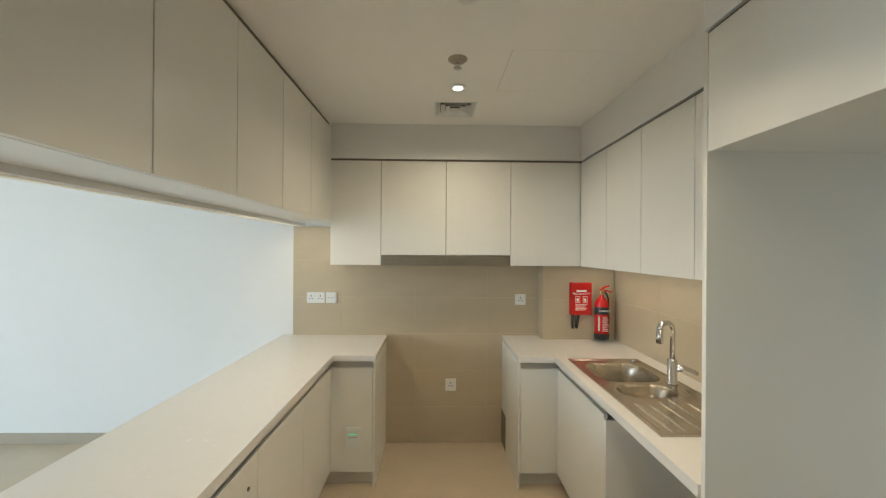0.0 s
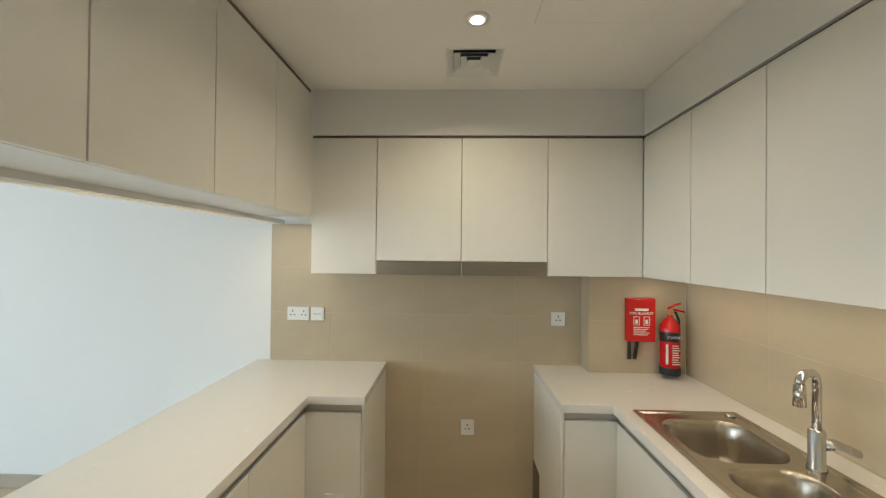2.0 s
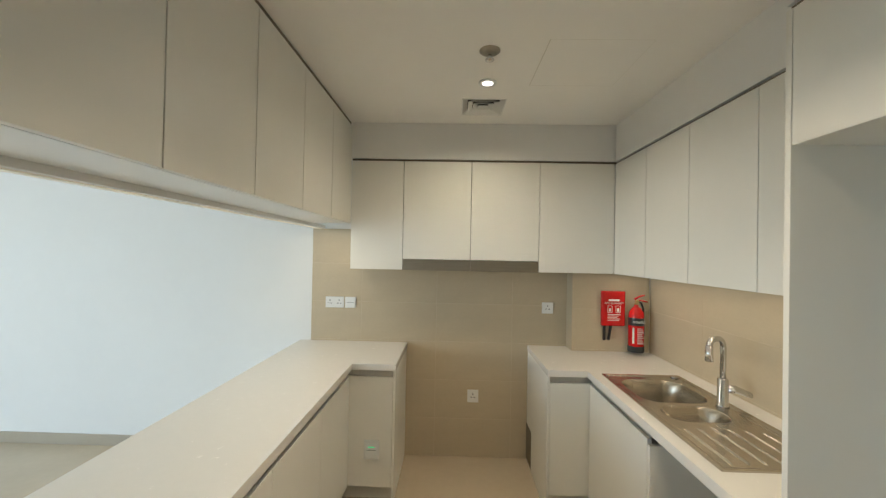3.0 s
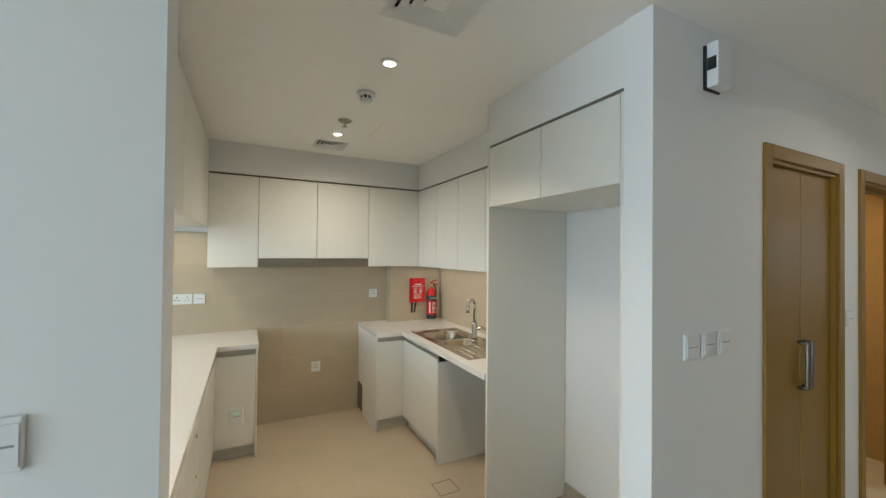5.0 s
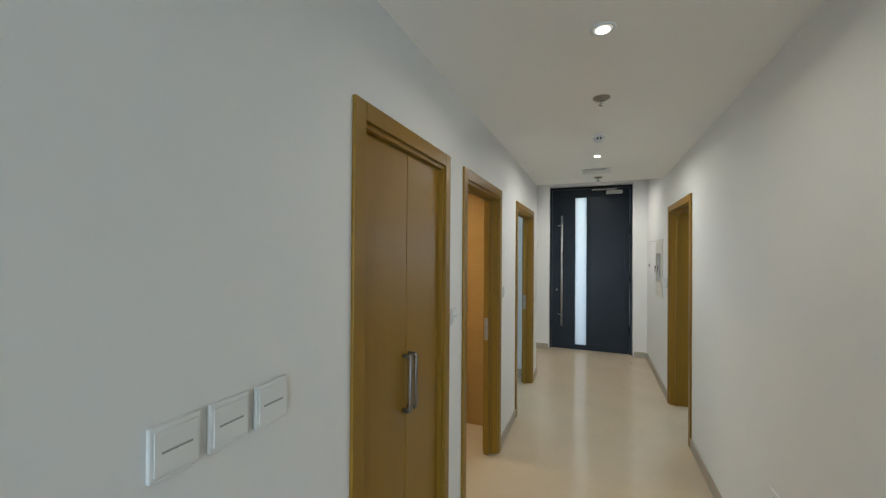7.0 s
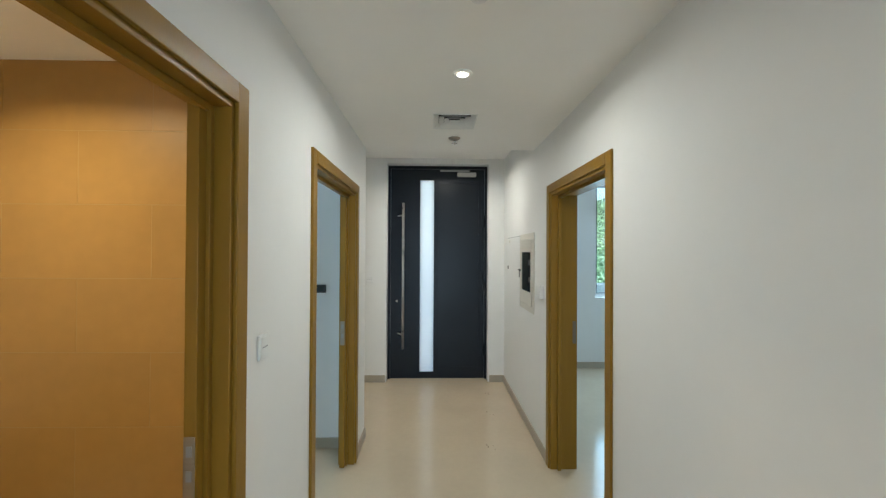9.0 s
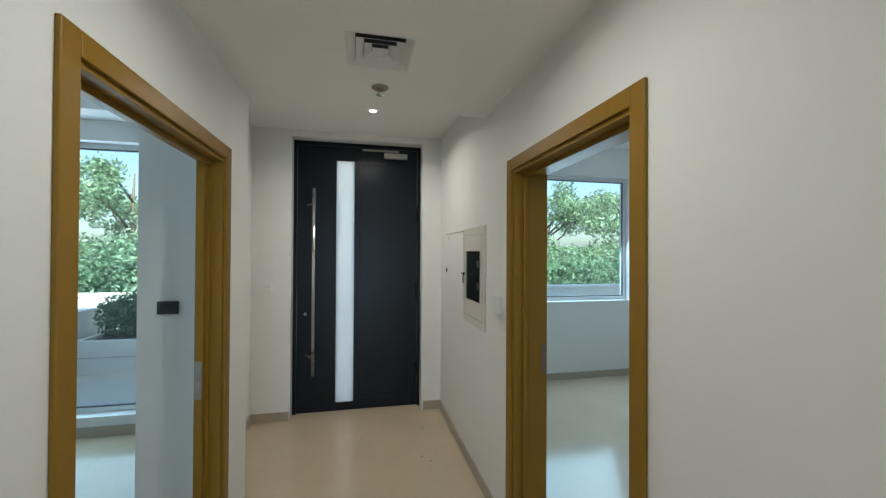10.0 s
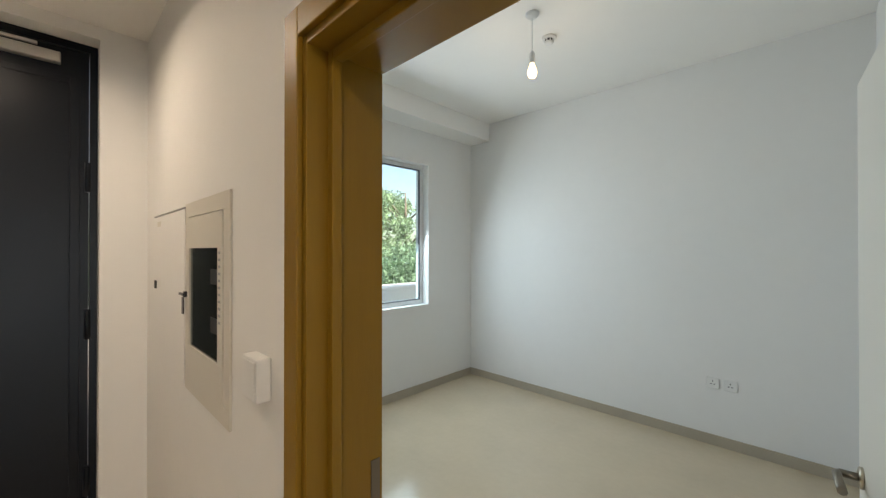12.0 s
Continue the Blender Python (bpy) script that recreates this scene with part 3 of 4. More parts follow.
RXF = 0.935
base_unit(RXF, 1.5, 1.936, 2.64, "W", "cream handleless sink cabinet", top=0.70)
base_unit(0.685, 1.5, 2.645, 3.13, "S", "cream corner base cabinet beside the empty cooker space")
solid("end_panel", one(0.669, 0.684, 2.642, 3.268, 0, 0.858, bevel=0.001), LACQUER, "cream end panel beside the cooker space", "panel")
solid("side_panel", one(RXF, 1.5, 1.915, 1.934, 0, 0.79, bevel=0.001), LACQUER, "cream side panel beside the empty appliance space", "panel")
# thin dark sheet stands in for a shaded notch; the panel is not cut
solid("cutout_shade", one(0.6655, 0.6685, 3.09, 3.262, 0.02, 0.29), SHADOWGAP, "dark sheet painting the shade of a notch low on the end panel", "cut-out")
SX0, SX1, SY0, SY1 = 0.977, 1.435, 1.53, 2.56
ctr = thing("worktop", "white quartz worktop with an inset steel sink", "worktop")
for r in [(0.912, SX0 + 0.02, 1.236, 2.62, 0.86, 0.9), (SX1 - 0.02, 1.558, 1.236, 2.62, 0.86, 0.9), (SX0 + 0.02, SX1 - 0.02, 1.236, SY0 + 0.02, 0.86, 0.9), (SX0 + 0.02, SX1 - 0.02, SY1 - 0.02, 2.62, 0.86, 0.9),
                    (0.664, 1.558, 2.62, 3.133, 0.86, 0.9), (0.664, 0.976, 3.133, 3.27, 0.86, 0.9)]:
    part("slab", one(*r), QUARTZ, ctr)


# sink: one pressed sheet with two bowls and a ribbed drainer
def smooth(a, b, v):
    t = min(1, max(0, (v - a) / (b - a)))
    return t * t * (3 - 2 * t)


def bowl(x, y, cx, cy, hx, hy, r, depth):
    dx, dy = max(abs(x - cx) - hx + r, 0), max(abs(y - cy) - hy + r, 0)
    inside = r - math.hypot(dx, dy)
    return -depth * (0.86 * smooth(0.0, 0.05, inside) + 0.14 * smooth(0.0, 0.14, inside))


def sink_height(x, y):
    h = bowl(x, y, 1.203, 2.31, 0.175, 0.175, 0.10, 0.17) + bowl(x, y, 1.187, 2.01, 0.145, 0.095, 0.085, 0.12)
    edge = min(x - SX0, SX1 - x, y - SY0, SY1 - y)
    h += -0.006 * smooth(0.012, 0.028, edge)
    for k in range(6):
        end = 1.88 - 0.012 * abs(k - 2.0)
        if SY0 + 0.04 < y < end:
            h += 0.006 * math.exp(-((x - 1.045 - 0.062 * k) / 0.0045) ** 2) * smooth(SY0 + 0.04, SY0 + 0.06, y) * (1 - smooth(end - 0.03, end, y))
    # raised ridge along the back edge
    h += 0.005 * math.exp(-((x - SX1 + 0.035) / 0.006) ** 2) * smooth(SY0 + 0.02, SY0 + 0.05, y) * (1 - smooth(2.0, 2.05, y))
    return h


bm = bmesh.new()
nx, ny = 150, 168
grid = [[bm.verts.new((SX0 + (SX1 - SX0) * i / nx, SY0 + (SY1 - SY0) * j / ny, 0.906 + sink_height(SX0 + (SX1 - SX0) * i / nx, SY0 + (SY1 - SY0) * j / ny))) for j in range(ny + 1)] for i in range(nx + 1)]
for i in range(nx):
    for j in range(ny):
        bm.faces.new((grid[i][j], grid[i + 1][j], grid[i + 1][j + 1], grid[i][j + 1])).smooth = True
sink = thing("kitchen_sink", "stainless steel sink with one and a half bowls and drainer", "sink")
part("basin", bm, SINKSTEEL, sink)
part("rim", boxes([(SX0, SX1, SY0 - 0.002, SY0, 0.9, 0.906), (SX0, SX1, SY1, SY1 + 0.002, 0.9, 0.906), (SX0 - 0.002, SX0, SY0, SY1, 0.9, 0.906), (SX1, SX1 + 0.002, SY0, SY1, 0.9, 0.906)]), SINKSTEEL, sink)
for x, y, z in ((1.203, 2.31, 0.7325), (1.187, 2.01, 0.7825)):
    part("drain", lathe([(0.036, 0), (0.036, 0.003), (0.028, 0.004), (0.02, 0.0015)], 24), CHROME, sink, m=pose(x, y, z))
part("overflow_knob", lathe([(0.02, 0), (0.02, 0.006), (0.014, 0.008)], 20), CHROME, sink, m=pose(1.395, 2.53, 0.9))

solid("sponge_scrap", one(-0.028, 0.028, -0.014, 0.014, 0, 0.006, bevel=0.002), LEAF_DARK, "small dark green scrap lying in the sink bowl", "scrap", m=pose(1.15, 1.99, 0.7875, 0, 0, 20))
tap = thing("kitchen_tap", "chrome mixer tap with a swan neck behind the sink", "tap", m=pose(1.385, 2.11, 0.9, 0, 0, 25))
part("body", lathe([(0.028, 0), (0.028, 0.006), (0.024, 0.01), (0.024, 0.13), (0.019, 0.137)]), CHROME, tap)
arc = [(0, 0, 0.13), (0, 0, 0.285), (-0.004, 0, 0.305), (-0.014, 0, 0.321), (-0.032, 0, 0.331), (-0.07, 0, 0.333), (-0.093, 0, 0.327), (-0.106, 0, 0.312), (-0.109, 0, 0.298)]
part("spout", tube(arc, 0.0135, 16), CHROME, tap)
part("spray_head", tube([(-0.108, 0, 0.303), (-0.110, 0, 0.23)], [0.016, 0.018], 16), CHROME, tap)
part("lever", tube([(0.015, -0.01, 0.085), (0.045, -0.03, 0.086), (0.11, -0.066, 0.060)], [0.021, 0.021, 0.015], 14, 0.7), CHROME, tap, m=pose(0, 0, 0))


# ---- plates, sockets and switches ----
def plate(kind, label, x, y, z, turn, w=0.088, h=0.088, gang=1, group="wall plates"):
    """A wall plate centred at its back; built facing -y."""
    p = thing(kind, label, "light switch" if "switch" in kind else "socket", group, m=pose(x, y, z, 0, 0, turn))
    part("plate", one(-w / 2, w / 2, -0.010, 0, -h / 2, h / 2, bevel=0.003), PLASTIC, p)
    step = w / gang
    for i in range(gang):
        cx = -w / 2 + step * (i + 0.5)
        if "switch" in kind:
            part("rocker", one(cx - step * 0.42, cx + step * 0.42, -0.0135, -0.0102, -h * 0.4, h * 0.4, bevel=0.001), PLASTIC, p)
            part("gap_line", one(cx - step * 0.30, cx + step * 0.30, -0.0142, -0.0136, -0.002, 0.002), GREYPL, p)
        else:
            for dx, dz, ww, hh in ((0, 0.016, 0.006, 0.013), (-0.012, -0.008, 0.011, 0.006), (0.012, -0.008, 0.011, 0.006)):
                part("pin_hole", one(cx + dx - ww / 2, cx + dx + ww / 2, -0.0106, -0.0100, dz - hh / 2, dz + hh / 2), BLACK, p)
            part("rocker", one(cx + 0.022, cx + 0.034, -0.0125, -0.0102, 0.012, 0.03, bevel=0.001), PLASTIC, p)
    return p


TY = 3.2655
plate("double_socket", "white double socket on the tiled kitchen wall", -0.885, TY, 1.21, SOUTH, 0.148, 0.088, 2)
plate("light_switch", "white switch plate beside the double socket", -0.757, TY, 1.21, SOUTH)
plate("wall_socket", "white socket on the tiled kitchen wall", 0.818, TY, 1.20, SOUTH)
plate("wall_socket", "white socket low in the cooker space", 0.238, TY, 0.487, SOUTH, 0.088, 0.1)
p = plate("isolator_switch", "white isolator switch box on the base cabinet", -0.445, 2.673, 0.345, SOUTH, 0.1, 0.125)
part("indicator", one(-0.02, 0.02, -0.0175, -0.0145, 0.018, 0.024), GREENLED, p, "lit green indicator")
plate("light_switch", "white double switch beside the kitchen opening", -0.752, 0.16, 1.313, SOUTH, 0.094, 0.09, 2)
plate("light_switch", "white switch beside the kitchen opening", -0.87, 0.16, 1.313, SOUTH, 0.09, 0.09)
for x in (1.15, 1.264, 1.378):
    plate("light_switch", "white light switch in a row of three on the hall wall", x, 0.16, 1.28, SOUTH, 0.096, 0.1)
plate("light_switch", "white switch between closet and bathroom doors", 2.67, 0.16, 1.287, SOUTH, 0.085, 0.085)
plate("light_switch", "white switch beside the bathroom door", 3.93, 0.16, 1.30, SOUTH, 0.07, 0.088)
plate("light_switch", "white switch on the lobby wall", 7.37, 0.36, 1.29, WEST, 0.085, 0.085)
t = thing("intercom", "small white wall box beside the study door", "intercom")
part("case", one(5.61, 5.705, -1.335, -1.298, 1.262, 1.368, bevel=0.004), PLASTIC, t)
part("face_plate", one(5.618, 5.697, -1.2975, -1.2955, 1.27, 1.36, bevel=0.0008), PLASTIC, t)
plate("wall_socket", "white socket low on the hall wall", 2.82, -1.335, 0.53, NORTH, 0.088, 0.088)
plate("wall_socket", "white socket on the study wall", 5.27, -4.845, 0.52, NORTH)
plate("wall_socket", "white socket on the study wall", 5.15, -4.845, 0.52, NORTH)
t = thing("thermostat", "black thermostat on the bedroom wall", "thermostat")
part("case", one(5.752, 5.77, 0.452, 0.55, 1.293, 1.36, bevel=0.003), BLACK, t)
part("screen", one(5.7505, 5.7518, 0.468, 0.534, 1.305, 1.348), DARKGLASS, t)
t = thing("door_chime", "white wall box on a black plate high on the hall wall", "alarm box")
part("back_plate", one(1.231, 1.337, 0.150, 0.16, 2.297, 2.475, bevel=0.002), BLACK, t, "black mounting plate")
part("case", one(1.236, 1.335, 0.106, 0.1495, 2.302, 2.48, bevel=0.005), PLASTIC, t)
part("sensor_window", one(1.2335, 1.2358, 0.112, 0.1455, 2.37, 2.42, bevel=0.0008), BLACK, t, "small black sensor window")

# distribution boards in the lobby
b = thing("distribution_board", "off-white electrical panel with dark window and key", "electrical panel")
YS = -1.335
part("frame", boxes([(5.905, 6.445, YS, YS + 0.008, 1.76, 1.815), (5.905, 6.445, YS, YS + 0.008, 1.09, 1.145), (5.905, 5.96, YS, YS + 0.008, 1.145, 1.76), (6.40, 6.445, YS, YS + 0.008, 1.145, 1.76)], 0.001), PANELGREY, b)
part("door", boxes([(5.964, 6.396, YS, YS + 0.012, 1.64, 1.756), (5.964, 6.396, YS, YS + 0.012, 1.149, 1.27), (5.964, 6.012, YS, YS + 0.012, 1.27, 1.64), (6.37, 6.396, YS, YS + 0.012, 1.27, 1.64)], 0.001), PANELGREY, b)
part("window", one(6.012, 6.37, YS + 0.001, YS + 0.006, 1.27, 1.64), DARKGLASS, b, "dark see-through window")
for z in (1.36, 1.52):
    part("breaker_row", one(6.02, 6.10, YS + 0.0062, YS + 0.009, z, z + 0.05), BLACK, b)
for i in range(11):
    part("vent_slot", one(5.98, 6.0, YS + 0.0122, YS + 0.013, 1.40 + 0.022 * i, 1.408 + 0.022 * i), GREYPL, b)
k = part("lock", lathe([(0.012, 0), (0.012, 0.012)], 14), BLACK, b, m=pose(6.42, YS + 0.008, 1.46, -90, 0, 0))
part("key", boxes([(6.405, 6.43, YS + 0.02, YS + 0.024, 1.385, 1.45), (6.40, 6.47, YS + 0.02, YS + 0.026, 1.456, 1.466)], 0.001), BLACK, b, "hanging key")
b = thing("meter_panel", "flush white panel door with a small lock in the lobby", "electrical panel")
part("door", one(6.47, 7.12, YS, YS + 0.006, 1.09, 1.80, bevel=0.001), PAINT, b)
part("top_gap", one(6.47, 7.12, YS, YS + 0.007, 1.802, 1.808), GREYPL, b)
part("lock", one(7.05, 7.08, YS + 0.006, YS + 0.014, 1.44, 1.48, bevel=0.002), BLACK, b)
part("name_plate", one(6.95, 7.03, YS + 0.0062, YS + 0.0075, 1.75, 1.775), PANELGREY, b)


# ---- ceiling fittings ----
def downlight(x, y, z, watts, color=(1.0, 0.95, 0.86), spread=150):
    d = thing("downlight", "lit round recessed downlight in the ceiling", "downlight", "downlights", m=pose(x, y, z))
    part("trim_ring", lathe([(0.050, 0), (0.050, -0.004), (0.040, -0.006), (0.036, -0.002)], 28), PLASTIC, d)
    # weakly emissive ring imitates the soft halo round the lens
    part("glow_ring", lathe([(0.036, -0.0025), (0.036, -0.0052), (0.028, -0.0056)], 24), HALO, d, "faint glowing ring painting the soft halo of the lens")
    part("lens", lathe([(0.027, -0.0054), (0.027, -0.0066), (0.015, -0.0069)], 24), LED, d, "glowing lens")
    area("downlight_lamp", (x, y, z - 0.012), (x, y, 0), 0.08, 0.08, watts, color, "DISK", spread)


downlight(0.213, 1.03, 2.55, 3.0, WARM, 112)
downlight(0.225, 2.27, 2.55, 2.8, WARM, 150)
downlight(2.33, -0.60, 2.55, 1.4, (1.0, 0.88, 0.70), 160)
downlight(4.50, -0.59, 2.55, 3.7, (1.0, 0.93, 0.80), 170)
downlight(6.70, -0.60, 2.82, 5.0, (1.0, 0.90, 0.74), 152)


def vent(x, y, s, z=2.55):
    """A square diffuser with nested louvre frames."""
    v = thing("ceiling_vent", "white square ceiling air diffuser with nested louvres", "air vent", "ceiling vents", m=pose(x, y, z))
    h = s / 2

    def cone(a, z0, b, z1):
        """A square frame of four blades from half width a, z0 to b, z1."""
        bm = bmesh.new()
        for i in range(4):
            turn = Matrix.Rotation(i * math.pi / 2, 3, "Z")
            q = [bm.verts.new(turn @ Vector(p)) for p in ((-a, -a, z0), (a, -a, z0), (b, -b, z1), (-b, -b, z1), (-a, -a, z0 + 0.0015), (a, -a, z0 + 0.0015), (b, -b, z1 + 0.0015), (-b, -b, z1 + 0.0015))]
            for w in ((0, 1, 2, 3), (7, 6, 5, 4), (0, 4, 5, 1), (2, 6, 7, 3)):
                bm.faces.new([q[j] for j in w])
        return bm

    part("flange", boxes([(-h, h, -h, -h * 0.94, -0.004, 0), (-h, h, h * 0.94, h, -0.004, 0), (-h, -h * 0.94, -h * 0.94, h * 0.94, -0.004, 0), (h * 0.94, h, -h * 0.94, h * 0.94, -0.004, 0)], 0.001), PLASTIC, v)
    part("outer_cone", cone(h * 0.945, -0.003, h * 0.73, 0.016), PLASTIC, v)
    for k in (0.715, 0.475):
        part("louvre", cone(h * k, -0.004, h * (k - 0.23), 0.016), PLASTIC, v)
    part("core", one(-h * 0.235, h * 0.235, -h * 0.235, h * 0.235, -0.004, -0.001), PLASTIC, v)
    # flat black plate gives the slots their shade by colour
    part("dark_backing", one(-h * 0.96, h * 0.96, -h * 0.96, h * 0.96, 0.03, 0.034), BLACK, v, "black plate painting the dark behind the louvres")


for x, y, w in VENTS:
    vent(x, y, w)


def sprinkler(x, y, z):
    s = thing("sprinkler", "chrome ceiling sprinkler head", "sprinkler", "sprinklers", m=pose(x, y, z))
    part("escutcheon", lathe([(0.048, 0), (0.048, -0.004), (0.030, -0.016), (0.012, -0.018)], 24), HOODSTEEL, s)
    part("stem", lathe([(0.008, -0.012), (0.008, -0.042)], 12), CHROME, s)
    part("deflector", lathe([(0.021, -0.042), (0.021, -0.045), (0.006, -0.049)], 16), CHROME, s)


for x, y in ((0.205, 1.945), (3.07, -0.605), (5.60, -0.605)):
    sprinkler(x, y, 2.55)


def smoke_detector(x, y, z):
    s = thing("smoke_detector", "white round smoke detector on the ceiling", "smoke detector", "smoke detectors", m=pose(x, y, z))
    part("base", lathe([(0.052, 0), (0.052, -0.014), (0.046, -0.018)], 28), PLASTIC, s)
    part("chamber", lathe([(0.030, -0.018), (0.030, -0.036)], 24), BLACK, s, "dark sensing chamber")
    part("cap", lathe([(0.034, -0.036), (0.036, -0.040), (0.030, -0.048), (0.012, -0.051)], 24), PLASTIC, s)
    for i in range(8):
        a = i * math.tau / 8
        part("rib", one(-0.003, 0.003, -0.004, 0.004, -0.037, -0.018), PLASTIC, s, m=pose(0.033 * math.cos(a), 0.033 * math.sin(a), 0, 0, 0, math.degrees(a)))


smoke_detector(0.21, 1.43, 2.55)
smoke_detector(3.85, -0.60, 2.55)
smoke_detector(6.09, -3.58, 3.25)
solid("access_hatch", boxes([(0.455, 0.458, 1.85, 2.30, 2.5485, 2.55), (0.455, 0.905, 1.8493, 1.85, 2.5496, 2.55), (0.905, 0.9056, 1.85, 2.30, 2.5496, 2.55), (0.458, 0.905, 2.2994, 2.30, 2.5496, 2.55)]), PANELGREY, "thin outline of an access hatch in the ceiling", "access hatch")

p = thing("pendant_bulb", "bare lit bulb hanging on a short flex", "pendant light", m=pose(6.03, -3.24, 3.25))
part("ceiling_rose", lathe([(0.045, 0), (0.045, -0.012), (0.02, -0.035)], 24), PLASTIC, p)
part("flex", lathe([(0.0035, -0.03), (0.0035, -0.27)], 8), PLASTIC, p)
part("bulb_holder", lathe([(0.012, -0.26), (0.019, -0.275), (0.019, -0.34)], 18), PLASTIC, p)
part("bulb", lathe([(0.014, -0.34), (0.02, -0.355), (0.032, -0.39), (0.033, -0.41), (0.022, -0.435), (0.004, -0.443)], 22), BULB, p, "glowing glass bulb")
lamp = new("pendant_lamp", bpy.data.lights.new("pendant_lamp", "POINT"))
lamp.data.energy, lamp.data.color, lamp.data.shadow_soft_size = 1.0, WARM, 0.04
lamp.location = (6.03, -3.24, 2.74)

# ---- fire equipment ----
fb = thing("fire_blanket_case", "red wall-hung fire blanket case with black pull tapes", "fire blanket", m=pose(1.268, 3.127, 1.23))
part("case", one(-0.085, 0.085, -0.038, 0, -0.13, 0.13, bevel=0.006), RED, fb)
part("front_panel", one(-0.079, 0.079, -0.0405, -0.0382, -0.122, 0.122, bevel=0.001), RED, fb)
words("lettering", "FIRE BLANKET", 0.022, PRINT, fb, pose(0, -0.0412, 0.034, 90, 0, 0))
part("logo", one(-0.04, 0.04, -0.0415, -0.0408, 0.056, 0.070), PRINT, fb)
for x0, x1, z0, z1 in ((-0.048, -0.012, -0.03, 0.022), (0.012, 0.048, -0.03, 0.022)):
    part("pictogram", boxes([(x0, x1, -0.0415, -0.0408, z1 - 0.003, z1), (x0, x1, -0.0415, -0.0408, z0, z0 + 0.003), (x0, x0 + 0.003, -0.0415, -0.0408, z0 + 0.003, z1 - 0.003), (x1 - 0.003, x1, -0.0415, -0.0408, z0 + 0.003, z1 - 0.003), (x0 + 0.01, x1 - 0.01, -0.0415, -0.0408, z0 + 0.009, z1 - 0.018)]), PRINT, fb)
for i in range(5):
    part("text_bar", one(-0.048, 0.048 - 0.011 * (i % 3), -0.0415, -0.0408, -0.045 - 0.011 * i, -0.041 - 0.011 * i), PRINT, fb)
for x, tilt in ((-0.062, 0), (-0.014, 8)):
    part("pull_tape", one(-0.010, 0.010, -0.022, -0.016, -0.115, 0.0, bevel=0.001), RUBBER, fb, "black pull tape", m=pose(x, 0, -0.125, 0, tilt, 0))

ex = thing("fire_extinguisher", "red powder fire extinguisher hung in the corner", "fire extinguisher", m=pose(1.415, 3.050, 0.925, 0, 0, 0) @ Matrix.Diagonal((0.86, 0.86, 0.95, 1)))
part("cylinder", lathe([(0.058, 0.0), (0.062, 0.012), (0.062, 0.27), (0.055, 0.305), (0.036, 0.335), (0.018, 0.347), (0.018, 0.365)], 36), RED, ex)
part("foot_ring", lathe([(0.0635, 0.0), (0.065, 0.004), (0.065, 0.045), (0.0635, 0.047)], 36), RUBBER, ex, "black plastic foot")
part("band", lathe([(0.0628, 0.205), (0.0632, 0.207), (0.0632, 0.262), (0.0628, 0.264)], 36), BLACK, ex, "black printed band")
words("lettering", "POWDER", 0.024, PRINT, ex, pose(-0.002, -0.0645, 0.226, 90, 0, 0))
part("logo", one(-0.052, -0.038, -0.05, -0.046, 0.07, 0.19), PRINT, ex, m=pose(0, 0, 0))
for i in range(9):
    part("text_bar", one(-0.02, 0.034 - 0.006 * (i % 3), -0.0632, -0.0625, 0.07 + 0.014 * i, 0.075 + 0.014 * i), PRINT, ex)
part("valve", lathe([(0.019, 0.363), (0.019, 0.372), (0.013, 0.376), (0.013, 0.40)], 18), BRASS, ex, "brass valve")
part("carry_handle", tube([(-0.012, 0, 0.392), (0.03, -0.01, 0.396), (0.085, -0.02, 0.385)], [0.009, 0.008, 0.006], 10, 0.6), RED, ex)
part("squeeze_lever", tube([(-0.016, 0, 0.402), (0.02, -0.008, 0.425), (0.062, -0.018, 0.437)], [0.009, 0.008, 0.006], 10, 0.6), RED, ex)
part("gauge", lathe([(0.014, 0), (0.014, 0.010)], 18), BRASS, ex, m=pose(0, -0.012, 0.386, 90, 0, 0))
part("hose", tube([(0.014, 0.0, 0.386), (0.045, 0.012, 0.375), (0.066, 0.014, 0.33), (0.069, 0.012, 0.20), (0.069, 0.01, 0.12)], 0.0085, 10), RUBBER, ex)
part("bracket", one(-0.02, 0.02, 0.055, 0.096, 0.15, 0.29, bevel=0.003), RED, ex)

# ---- bathroom ----
solid("cistern_box", one(2.74, 4.15, 1.43, 1.62, 0, 0.84, bevel=0.003), BATHTILE, "tiled cistern boxing along the bathroom wall", "ledge", "structure")
solid("ledge_top", one(2.74, 4.152, 1.42, 1.62, 0.842, 0.862, bevel=0.003), QUARTZ, "pale stone ledge top over the cistern boxing", "ledge", "structure")
fl = thing("flush_plate", "steel dual flush plate above the toilet", "flush plate")
part("plate", one(3.91, 4.145, 1.42, 1.43, 0.62, 0.78, bevel=0.003), STEEL, fl)
for x in (3.925, 4.035):
    part("button", one(x, x + 0.095, 1.414, 1.4195, 0.64, 0.76, bevel=0.002), STEEL, fl)
wc = thing("toilet", "white wall-hung toilet with closed lid under the flush plate", "toilet", m=pose(3.93, 1.43, 0))
part("bowl", lathe([(0.09, 0.10), (0.15, 0.20), (0.18, 0.36), (0.185, 0.40)], 28), PLASTIC, wc, m=pose(0, -0.27, 0) @ Matrix.Diagonal((1, 1.35, 1, 1)))
part("lid", lathe([(0.188, 0.402), (0.19, 0.412), (0.18, 0.43)], 28), PLASTIC, wc, m=pose(0, -0.27, 0) @ Matrix.Diagonal((1, 1.35, 1, 1)))
d = thing("downlight", "lit round ceiling light in the bathroom", "downlight", m=pose(3.62, 0.98, 2.42))
part("trim_ring", lathe([(0.085, 0), (0.085, -0.008), (0.07, -0.014)], 28), PLASTIC, d)
